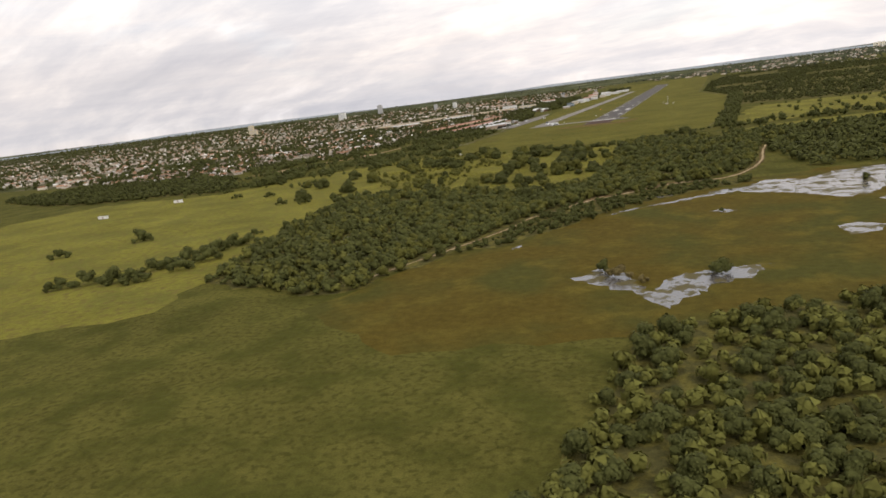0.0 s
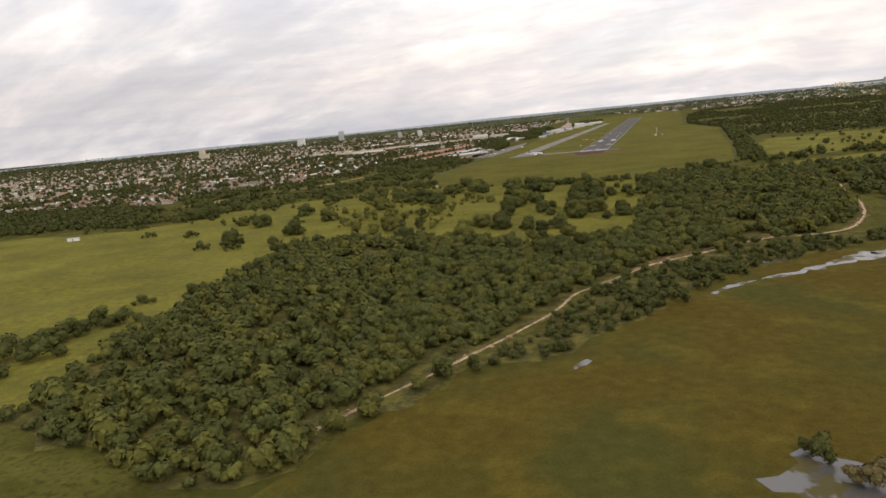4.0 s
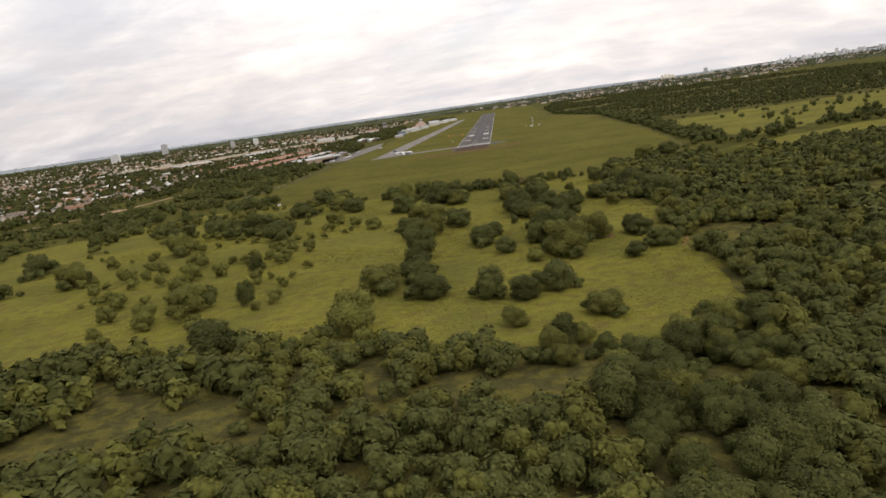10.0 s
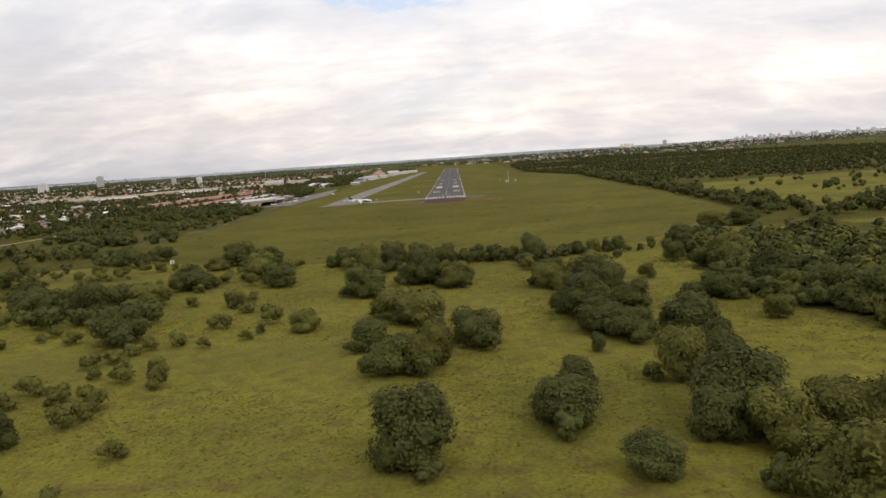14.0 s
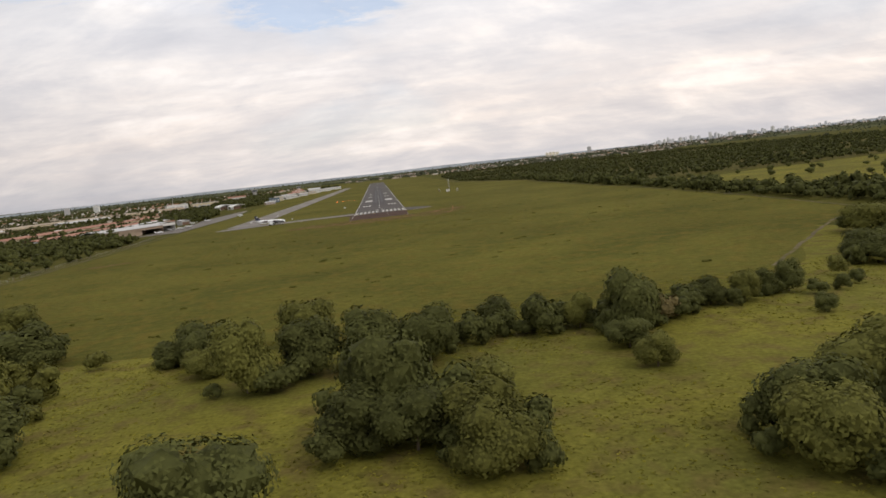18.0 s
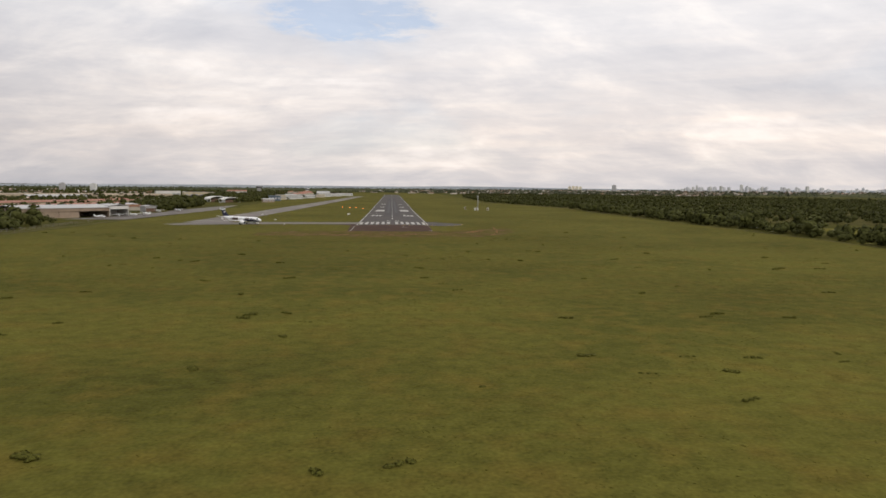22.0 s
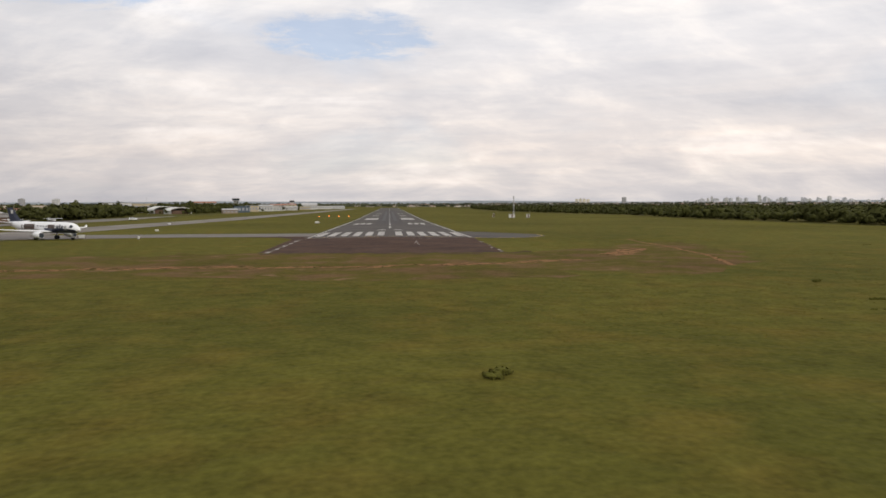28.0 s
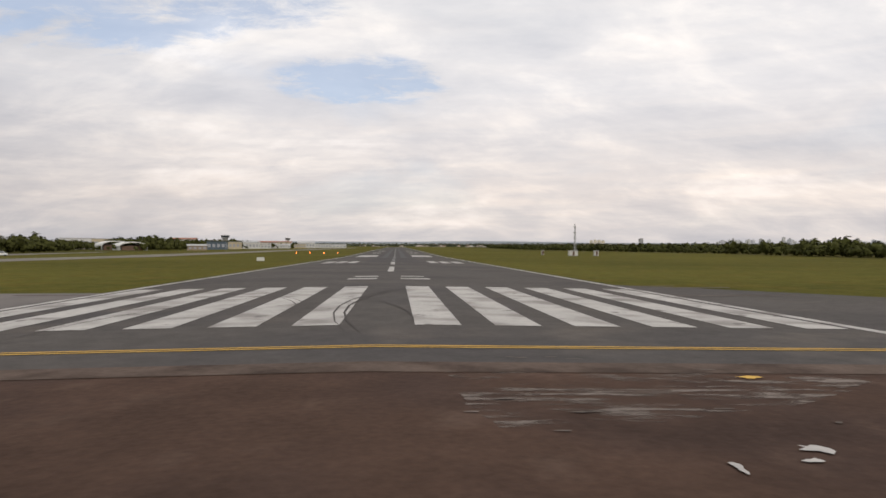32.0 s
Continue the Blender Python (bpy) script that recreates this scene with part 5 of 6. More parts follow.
# ---- airport buildings ----
def hangar(x, y, turn, w, d, h, label, wall, roof, doors, ajar=0, leaf=None):
    """Shed with a shallow ridge roof, its open front along +x."""
    t = thing("hangar", x, y, turn, label, "hangar")
    th = 0.3
    part("side_wall", boxes((-d, -w, 0, d, -w + th, h)), wall, t)
    part("side_wall", boxes((-d, w - th, 0, d, w, h)), wall, t)
    part("back_wall", boxes((-d, -w + th, 0, -d + th, w - th, h)), wall, t)
    part("front_beam", boxes((d - th, -w + th, h * 0.68, d, w - th, h)), wall, t)
    bm = bmesh.new()
    a, b = min(w, d) + 0.6, max(w, d) + 0.6
    up = h + 0.13 * a
    prof = [(-a, h), (0, up), (a, h), (a, h + 0.3), (0, up + 0.3), (-a, h + 0.3)]
    ends = [[bm.verts.new((e, p, q) if w < d else (p, e, q)) for p, q in prof] for e in (-b, b)]
    for i in range(6):
        bm.faces.new((ends[0][i], ends[0][(i + 1) % 6], ends[1][(i + 1) % 6], ends[1][i]))
    for s in ends:
        bm.faces.new((s[0], s[1], s[4], s[5]))
        bm.faces.new((s[1], s[2], s[3], s[4]))
    bmesh.ops.recalc_face_normals(bm, faces=bm.faces[:])
    part("roof", bm, roof, t)
    n = doors
    for k in range(n - ajar):
        a, b = -w + th + (2 * w - 2 * th) * k / n, -w + th + (2 * w - 2 * th) * (k + 1) / n
        off = 0.5 + 0.25 * (k % 2)
        part("door", boxes((d - off - 0.1, a + 0.05, 0, d - off, b - 0.05, h * 0.68)), leaf or M_RUST, t)
    return t


hangar(-225, 76, -40, 30, 14, 6.4, "long hangar with pale metal roof and tan doors, partly open", M_TAN, M_SHEET, 9, 3, M_TAN)
hangar(-201.6, 113.7, -40, 7, 8, 7.2, "white hangar with a wide dark open portal", M_WHITE, M_SHEET, 2, 2)
hangar(-209, 206, -50, 4.5, 6, 4.6, "small grey open shed beside the apron", M_CONC, M_SHEET, 2)
M_BEIGEROOF = material("beige_flat_roof", (0.33, 0.27, 0.20), 0.9, var=0.18, scale=0.08, scale2=0.02, spec=0.1)
hangar(-262, 205, -4, 85, 9, 4.4, "long factory hall with a pale sheet roof", M_WHITE, M_SHEET, 10)
hangar(-288, 190, -6, 120, 10, 4.8, "long factory hall with a red sheet roof", M_WHITE, M_REDROOF, 12)
hangar(-345, 300, -11, 150, 12, 5.6, "very long factory hall with a red sheet roof", M_BEIGE, M_REDROOF, 14)
hangar(-640, 590, -45, 75, 17, 6.5, "long beige warehouse with a beige roof", M_BEIGE, M_BEIGEROOF, 8)
hangar(-540, 700, -45, 75, 17, 6.5, "long beige warehouse with a beige roof", M_BEIGE, M_BEIGEROOF, 8)
hangar(-600, 520, -45, 40, 14, 6.0, "beige warehouse with a pale roof", M_BEIGE, M_SHEET, 5)
hangar(-490, 640, -45, 40, 14, 6.0, "beige warehouse with a pale roof", M_WHITE, M_SHEET, 5)
hangar(-420, 760, -45, 60, 16, 6.5, "long beige warehouse with a beige roof", M_BEIGE, M_BEIGEROOF, 8)
hangar(-760, 640, -40, 60, 16, 7.0, "long beige warehouse with a beige roof", M_WHITE, M_BEIGEROOF, 8)
patch("apron", [(-208, 48), (-168, 50), (-166, 260), (-180, 420), (-186, 420), (-201, 250), (-194, 205), (-194, 122)], 0.07, M_LINK, "grey concrete apron in front of the hangars", "apron", 0)


def arched_hangar(x, y, turn, w, d, h):
    t = thing("arched_hangar", x, y, turn, "small hangar under a white arched roof", "hangar", "arched hangars")
    bm = bmesh.new()
    n = 10
    rows = []
    for xx in (-d, d):
        rows.append([[bm.verts.new((xx, math.cos(math.pi * i / n) * (w + o), h * 0.5 + math.sin(math.pi * i / n) * (h * 0.5 + o))) for i in range(n + 1)] for o in (0.0, 0.8)])
    for i in range(n):
        bm.faces.new((rows[0][1][i], rows[1][1][i], rows[1][1][i + 1], rows[0][1][i + 1]))
        bm.faces.new((rows[0][0][i], rows[0][0][i + 1], rows[1][0][i + 1], rows[1][0][i]))
        for a in rows:
            bm.faces.new((a[0][i], a[1][i], a[1][i + 1], a[0][i + 1]))
    part("roof", bm, M_WHITE, t)
    for s in (-1, 1):
        part("side_wall", boxes((-d, s * w - 0.15, 0, d, s * w + 0.15, h * 0.5)), M_WHITE, t)
    part("back_wall", boxes((-d, -w, 0, -d + 0.2, w, h * 0.85)), M_CONC, t)
    part("door", boxes((d - 3.2, -w * 0.8, 0, d - 3.0, w * 0.8, h * 0.6)), M_RUST, t)
    return t


arched_hangar(-250, 596, -50, 12, 9, 7.4)
arched_hangar(-224, 566, -50, 11, 9, 6.4)


def low_building(x, y, turn, w, d, h, wall, label, bays, roof=None, ridge=0.0):
    """A block with rows of windows, under a flat or a gabled roof."""
    t = thing("terminal_building", x, y, turn, label, "building", "airport buildings")
    t.matrix_world = t.matrix_world @ Matrix.Diagonal((1, 1, 1.25, 1))
    part("wall", boxes((-w, -d, -0.5, w, d, h)), wall, t)
    if ridge:
        bm = bmesh.new()
        prof = [(-d - 0.6, h - 0.1), (0, h + ridge), (d + 0.6, h - 0.1), (d + 0.6, h + 0.15), (0, h + ridge + 0.25), (-d - 0.6, h + 0.15)]
        loft_roof(bm, [[(e, p, q) for p, q in prof] for e in (-w - 0.6, w + 0.6)])
        part("roof", bm, roof or M_SHEET, t)
    else:
        part("roof", boxes((-w - 0.4, -d - 0.4, h, w + 0.4, d + 0.4, h + 0.35)), roof or M_SHEET, t)
    for k in range(bays):
        a = -w + 2 * w * (k + 0.2) / bays
        for f in (-1, 1):
            part("window", boxes((a, min(f * d, f * d + f * 0.1), h * 0.3, a + 2 * w / bays * 0.6, max(f * d, f * d + f * 0.1), h * 0.72)), M_GLASSY, t)
    for k in range(max(2, round(d / 4))):
        a = -d + 2 * d * (k + 0.25) / max(2, round(d / 4))
        part("window", boxes((w, a, h * 0.3, w + 0.1, a + 1.5, h * 0.72)), M_GLASSY, t)
    return t


def loft_roof(bm, ends):
    rows = [[bm.verts.new(p) for p in r] for r in ends]
    n = len(rows[0])
    for i in range(n):
        bm.faces.new((rows[0][i], rows[0][(i + 1) % n], rows[1][(i + 1) % n], rows[1][i]))
    for r in rows:
        bm.faces.new((r[0], r[1], r[4], r[5]))
        bm.faces.new((r[1], r[2], r[3], r[4]))
    bmesh.ops.recalc_face_normals(bm, faces=bm.faces[:])


M_BLUEGREY = material("blue_grey_sheet", (0.10, 0.13, 0.16), 0.7, var=0.15, scale=0.3, scale2=0.05)
low_building(-176, 592, 20, 8, 6, 3.2, M_TAN, "low open-fronted store with a pale sloping roof", 4, M_SHEET, 0.9)
low_building(-183, 690, 8, 9, 14, 6.2, M_BLUEGREY, "blue-grey metal airport store with a flat roof", 4, M_BLUEGREY)
low_building(-188, 780, 8, 8, 16, 6.4, M_BEIGE, "beige airport hall with a flat roof", 4)
low_building(-180, 838, 8, 10, 14, 6.0, M_WHITE, "white airport building with a pale roof", 5, M_SHEET, 1.2)
low_building(-171, 876, 8, 8, 10, 4.4, M_WHITE, "low white airport office with a flat roof", 4)
low_building(-176, 925, 8, 12, 12, 6.6, M_WHITE, "white airport building with a low red gable", 5, M_REDROOF, 1.4)
low_building(-160, 962, 8, 9, 10, 4.2, M_WHITE, "low white airport office with dark windows", 5, M_SHEET, 1.0)
low_building(-172, 1010, 8, 13, 14, 7.2, M_BEIGE, "pale beige terminal hall with a flat roof", 6)
low_building(-150, 1052, 8, 9, 14, 4.6, M_BEIGE, "low beige terminal wing with dark windows", 5)
low_building(-186, 1100, 8, 14, 14, 6.4, M_WHITE, "white terminal hall under a red roof", 6, M_REDROOF, 2.2)
low_building(-152, 1140, 8, 14, 18, 6.8, M_WHITE, "white terminal building with a pale vaulted roof", 6, M_SHEET, 2.6)
low_building(-134, 1215, 8, 16, 14, 5.0, M_WHITE, "long low white terminal wing", 7)
low_building(-203, 1262, 8, 9, 8, 8.0, M_WHITE, "white block at the foot of the control tower", 4, M_REDROOF, 1.0)
low_building(-118, 1320, 8, 20, 10, 4.0, M_WHITE, "long low white shed at the far end of the apron", 6, M_SHEET, 0.8)
low_building(-330, 800, 25, 24, 10, 9.0, M_BEIGE, "pale block standing behind the trees", 6)
low_building(-400, 860, 25, 20, 12, 10.0, M_WHITE, "white block standing behind the trees", 5)
low_building(-300, 960, 10, 18, 10, 10.0, M_WHITE, "white block behind the airport buildings", 5, M_REDROOF, 1.6)


def control_tower(x, y, h, w, shaft, label):
    t = thing("control_tower", x, y, 10, label, "control tower")
    part("shaft", boxes((-w, -w, -1, w, w, h * 0.72)), shaft, t)
    part("gallery", boxes((-w * 1.5, -w * 1.5, h * 0.72, w * 1.5, w * 1.5, h * 0.76)), M_CONC, t)
    bm = bmesh.new()
    bmesh.ops.create_cone(bm, cap_ends=True, segments=8, radius1=w * 1.35, radius2=w * 1.75, depth=h * 0.14, matrix=Matrix.Translation((0, 0, h * 0.83)))
    part("cab", bm, M_DARKW, t)
    bm = bmesh.new()
    bmesh.ops.create_cone(bm, cap_ends=True, segments=8, radius1=w * 1.85, radius2=w * 1.6, depth=h * 0.05, matrix=Matrix.Translation((0, 0, h * 0.925)))
    part("roof", bm, shaft, t)
    part("aerial", boxes((-0.12, -0.12, h * 0.95, 0.12, 0.12, h * 1.15)), M_STEEL, t)
    return t


control_tower(-203, 1270, 19.5, 3.0, M_WHITE, "white airport control tower with a glazed cab")
control_tower(-312, 1246, 24.0, 4.6, M_CONC, "dark grey tower above the trees")


def mast(x, y, h, label, red):
    """Triangular lattice mast in stages."""
    t = thing("radio_mast", x, y, 0, label, "mast")
    stages = 6
    for k in range(stages):
        z0, z1 = h * k / stages, h * (k + 1) / stages
        r0, r1 = 0.7 - 0.5 * k / stages, 0.7 - 0.5 * (k + 1) / stages
        bm = bmesh.new()
        for i in range(3):
            a, b = 2.094 * i, 2.094 * (i + 1)
            p = [Vector((math.cos(q) * r, math.sin(q) * r, z)) for q, r, z in ((a, r0, z0), (a, r1, z1), (b, r1, z1))]
            for u, v in ((p[0], p[1]), (p[0], p[2]), (p[1], p[2])):
                d = v - u
                bmesh.ops.create_cone(bm, cap_ends=True, segments=5, radius1=0.08, radius2=0.08, depth=d.length, matrix=Matrix.Translation((u + v) / 2) @ d.to_track_quat("Z", "Y").to_matrix().to_4x4())
        part("lattice_stage", bm, M_REDPAINT if red and k % 2 == 0 else M_STEEL, t)
    for z in (0.55, 0.72, 0.9):
        part("antenna", boxes((-0.7, -0.15, h * z, 0.7, 0.05, h * z + 0.5)), M_WHITE, t)
    return t


mast(88, 302, 15.5, "pale grey lattice antenna mast beside a shelter", False)
mast(-662, 1747, 31, "thin grey radio mast among the houses", False)


def shelter(x, y, turn, w, label, size=1.0):
    t = thing("equipment_shelter", x, y, turn, label, "shelter", "equipment shelters")
    t.matrix_world = t.matrix_world @ Matrix.Scale(size, 4)
    part("wall", boxes((-w, -1.2, 0.3, w, 1.2, 2.5)), M_WHITE, t)
    part("plinth", boxes((-w - 0.1, -1.3, 0, w + 0.1, 1.3, 0.3)), M_CONC, t)
    part("roof", boxes((-w - 0.2, -1.4, 2.5, w + 0.2, 1.4, 2.7)), M_SHEET, t)
    part("door", boxes((-0.45, -1.27, 0.3, 0.45, -1.2, 2.2)), M_RUST, t)
    return t


shelter(86, 298, 0, 2.0, "white equipment shelter with a brown door by the mast")
shelter(98, 300, 0, 0.9, "small white equipment cabinet in the grass")
shelter(-121, -382, 30, 1.4, "small white hut by the airfield fence", 0.62)
shelter(-135, -378, 60, 1.0, "low white box beside the airfield fence", 0.5)
shelter(-356, -622, 20, 4.5, "low white shed on the meadow")
shelter(-381, -698, 12, 5.0, "long low white shed beside meadow trees")
shelter(78, 330, 0, 0.5, "small white monitor box in the grass")


# ---- airfield signs and lamps ----
def sign(x, y, w, h, turn, label):
    t = thing("taxiway_sign", x, y, turn, label, "sign", "airfield signs")
    part("panel", boxes((-w / 2, -0.1, 0.25, w / 2, 0.1, 0.25 + h)), M_WHITE, t)
    for s in (-0.35, 0.35):
        part("leg", boxes((s * w - 0.04, -0.05, 0, s * w + 0.04, 0.05, 0.25)), M_STEEL, t)
    return t


sign(-35, 155.5, 2.0, 0.9, 0, "white distance board beside the runway")
sign(-77, -1.5, 1.4, 0.8, 10, "white sign panel beside the taxiway")
sign(-75, 48, 1.1, 0.6, 10, "white sign panel beside the taxiway")
sign(-61, -7.5, 0.4, 0.6, 10, "small white marker post at the taxiway edge")
sign(-101, 144, 1.2, 0.6, 10, "white sign panel beside the taxiway")
sign(-112, 62, 1.6, 0.8, 10, "white sign panel at the edge of the apron")


def papi(x, y):
    t = thing("approach_lamp", x, y, 0, "amber glowing approach slope lamp on low legs", "lamp", "approach slope lamps")
    part("housing", boxes((-0.55, -0.5, 0.45, 0.55, 0.6, 0.95)), M_RUST, t)
    bm = bmesh.new()
    bmesh.ops.create_cone(bm, cap_ends=True, segments=12, radius1=0.26, radius2=0.26, depth=0.1, matrix=Matrix.Translation((0, -0.56, 0.7)) @ Euler((radians(90), 0, 0)).to_matrix().to_4x4())
    part("lens", bm, M_LAMP, t, "glowing amber lens")
    for s in (-0.4, 0.4):
        part("leg", boxes((s - 0.04, -0.04, 0, s + 0.04, 0.04, 0.45)), M_STEEL, t)


for k in range(4):
    papi(-53 + 7.3 * k, 345)


def fence(points, gap, label):
    t = tagged(new("fence"), label, "fence")
    line = []
    for (ax, ay), (bx, by) in zip(points, points[1:]):
        n = max(1, round(math.hypot(bx - ax, by - ay) / gap))
        line += [(ax + (bx - ax) * k / n, ay + (by - ay) * k / n) for k in range(n)]
    line.append(points[-1])
    me = bpy.data.meshes.new("post")
    bm = boxes((-0.05, -0.05, -0.3, 0.05, 0.05, 1.7))
    bm.to_mesh(me)
    bm.free()
    me.materials.append(M_RUST)
    for x, y in line:
        o = new("post", me)
        o.parent, o.location = t, (x, y, rise(x, y))
    for z in (0.5, 1.0, 1.5):
        bm = bmesh.new()
        for (ax, ay), (bx, by) in zip(line, line[1:]):
            p = [Vector((ax, ay, rise(ax, ay) + z)), Vector((bx, by, rise(bx, by) + z))]
            d = p[1] - p[0]
            bmesh.ops.create_cone(bm, cap_ends=False, segments=3, radius1=0.015, radius2=0.015, depth=d.length, matrix=Matrix.Translation((p[0] + p[1]) / 2) @ d.to_track_quat("Z", "Y").to_matrix().to_4x4())
        part("wire", bm, M_STEEL, t)
    return t


fence([(-180, -290), (-168, -225), (-169, -60), (-174, 15)], 5, "dark post and wire fence along the perimeter road")


# ---- airliner ----
def loft(bm, rings, cap=True):
    rows = [[bm.verts.new(p) for p in r] for r in rings]
    n = len(rows[0])
    for a, b in zip(rows, rows[1:]):
        for i in range(n):
            bm.faces.new((a[i], a[(i + 1) % n], b[(i + 1) % n], b[i]))
    if cap:
        bm.faces.new(rows[0][::-1])
        bm.faces.new(rows[-1])
    bmesh.ops.recalc_face_normals(bm, faces=bm.faces[:])
    return bm


def smooth(ob):
    ob.data.shade_smooth()
    return ob


def body_rings(stations, n=20, lo=0.0, hi=1.0, grow=0.0):
    """Rings across x: rows of x, centre z, half width, half height. lo, hi: the part of the way round, from the keel up."""
    out = []
    for x, z, w, h in stations:
        ring = []
        for i in range(n):
            a = 2 * math.pi * i / n
            ring.append((x, math.sin(a) * (w + grow), z - math.cos(a) * (h + grow)))
        out.append(ring)
    return out


def airfoil(y, z, x0, chord, thick):
    return [(x0, y, z), (x0 - chord * 0.12, y, z + thick * 0.5), (x0 - chord * 0.4, y, z + thick * 0.55), (x0 - chord, y, z + 0.02), (x0 - chord * 0.4, y, z - thick * 0.4), (x0 - chord * 0.12, y, z - thick * 0.4)]


FUSELAGE = [(0.0, 2.75, 0.05, 0.05), (-0.5, 2.85, 0.55, 0.5), (-1.4, 3.0, 1.0, 0.95), (-2.8, 3.2, 1.32, 1.35), (-4.6, 3.35, 1.46, 1.46), (-7.0, 3.4, 1.5, 1.52), (-24.5, 3.4, 1.5, 1.52), (-28.0, 3.6, 1.35, 1.45), (-31.5, 3.95, 0.98, 1.05), (-34.5, 4.3, 0.52, 0.6), (-36.2, 4.5, 0.2, 0.25)]


def band(x0, x1, a0, a1, mat, name, parent, step=0.5, out=0.03):
    """A painted piece of the fuselage's skin between two stations and two angles from the keel."""
    def at(x):
        for (xa, za, wa, ha), (xb, zb, wb, hb) in zip(FUSELAGE, FUSELAGE[1:]):
            if xb <= x <= xa:
                t = (x - xa) / (xb - xa)
                return za + (zb - za) * t, wa + (wb - wa) * t, ha + (hb - ha) * t
        return FUSELAGE[-1][1:]
    bm = bmesh.new()
    nx, na = max(2, int(abs(x1 - x0) / step)), max(2, int(abs(a1 - a0) / 0.25))
    rows = []
    for i in range(nx + 1):
        x = x0 + (x1 - x0) * i / nx
        z, w, h = at(x)
        rows.append([bm.verts.new((x, math.sin(a) * (w + out), z - math.cos(a) * (h + out))) for a in [a0 + (a1 - a0) * j / na for j in range(na + 1)]])
    for a, b in zip(rows, rows[1:]):
        for j in range(na):
            bm.faces.new((a[j], a[j + 1], b[j + 1], b[j]))
    return part(name, bm, mat, parent)


def airliner(x, y, turn, scale):
    t = thing("airliner", x, y, turn, "white jet airliner with a navy belly waiting on the taxiway", "airliner", z=0.08)
    t.matrix_world = t.matrix_world @ Matrix.Scale(scale, 4)
    smooth(part("fuselage", loft(bmesh.new(), body_rings(FUSELAGE)), M_AIRWHITE, t))
    for s in (-1, 1):
        smooth(band(-0.9, -14.5, s * 0.05, s * 1.45, M_NAVY, "belly_stripe", t))
        band(-9.6, -12.8, s * 1.15, s * 2.1, M_BROWN, "painted_panel", t)
        band(-19.5, -25.0, s * 1.2, s * 2.2, M_BROWN, "painted_panel", t)
        for k in range(3):
            band(-5.6 - 1.1 * k, -6.3 - 1.1 * k, s * 1.45, s * (1.95 + 0.15 * (k % 2)), M_NAVY, "lettering_bar", t)
        for k in range(26):
            xx = -5.2 - 0.78 * k
            band(xx, xx - 0.3, s * 1.68, s * 1.9, M_DARKW, "cabin_window", t, 0.3, 0.045)
        for xx in (-4.1, -25.6):
            band(xx, xx - 0.85, s * 1.1, s * 1.95, M_CONC, "cabin_door", t, 0.4, 0.035)
        band(-1.9, -2.9, s * 1.75, s * 2.45, M_DARKW, "cockpit_window", t, 0.25, 0.02)
        w = loft(bmesh.new(), [airfoil(s * yy, z, x0, c, th) for yy, z, x0, c, th in ((0.8, 2.1, -11.6, 6.4, 0.8), (4.8, 2.4, -13.8, 3.9, 0.5), (13.6, 3.1, -18.4, 1.5, 0.2), (14.2, 3.7, -19.4, 0.8, 0.1))])
        part("wing", w, M_AIRWHITE, t, "swept white wing with an upturned tip")
        e = [(-10.4, 1.35, 0.78, 0.78), (-11.2, 1.35, 0.92, 0.92), (-13.0, 1.4, 0.88, 0.88), (-14.6, 1.45, 0.55, 0.55)]
        bm = loft(bmesh.new(), [[(px, py + s * 4.6, pz) for px, py, pz in r] for r in body_rings(e, 16)])
        eng = smooth(part("engine", bm, M_AIRWHITE, t, "white jet engine under the wing"))
        bm = bmesh.new()
        bmesh.ops.create_cone(bm, cap_ends=True, segments=16, radius1=0.68, radius2=0.68, depth=0.06, matrix=Matrix.Translation((-10.38, s * 4.6, 1.35)) @ Euler((0, radians(90), 0)).to_matrix().to_4x4())
        part("intake", bm, M_DARKW, eng)
        bm = loft(bmesh.new(), [airfoil(s * yy, z, x0, c, th) for yy, z, x0, c, th in ((0.4, 4.5, -31.6, 3.4, 0.35), (5.6, 5.0, -34.6, 1.5, 0.15))])
        part("tailplane", bm, M_AIRWHITE, t)
        part("main_leg", boxes((-16.2, s * 2.9 - 0.15, 0.5, -15.9, s * 2.9 + 0.15, 2.2)), M_STEEL, t)
        for dy in (-0.35, 0.35):
            bm = bmesh.new()
            bmesh.ops.create_cone(bm, cap_ends=True, segments=16, radius1=0.5, radius2=0.5, depth=0.32, matrix=Matrix.Translation((-16.05, s * 2.9 + dy, 0.5)) @ Euler((radians(90), 0, 0)).to_matrix().to_4x4())
            part("wheel", bm, M_TYRE, t)
    fin = bmesh.new()
    loft(fin, [[(x0, 0, z), (x0 - c * 0.3, th, z), (x0 - c, 0.02, z), (x0 - c * 0.3, -th, z)] for z, x0, c, th in ((4.7, -27.6, 7.6, 0.28), (5.6, -29.6, 5.6, 0.25), (9.0, -33.6, 3.0, 0.12))])
    fo = part("fin", fin, M_NAVY, t, "navy tail fin with a pale mark")
    for s in (-1, 1):
        part("fin_mark", boxes((-33.8, s * 0.3 - 0.02, 7.2, -32.6, s * 0.3 + 0.02, 8.3)), M_WHITE, fo)
    part("nose_leg", boxes((-3.5, -0.1, 0.35, -3.3, 0.1, 2.2)), M_STEEL, t)
    for dy in (-0.18, 0.18):
        bm = bmesh.new()
        bmesh.ops.create_cone(bm, cap_ends=True, segments=14, radius1=0.36, radius2=0.36, depth=0.2, matrix=Matrix.Translation((-3.4, dy, 0.36)) @ Euler((radians(90), 0, 0)).to_matrix().to_4x4())
        part("nose_wheel", bm, M_TYRE, t)
    return t


airliner(-73.0, -11.5, -35.0, 0.87)


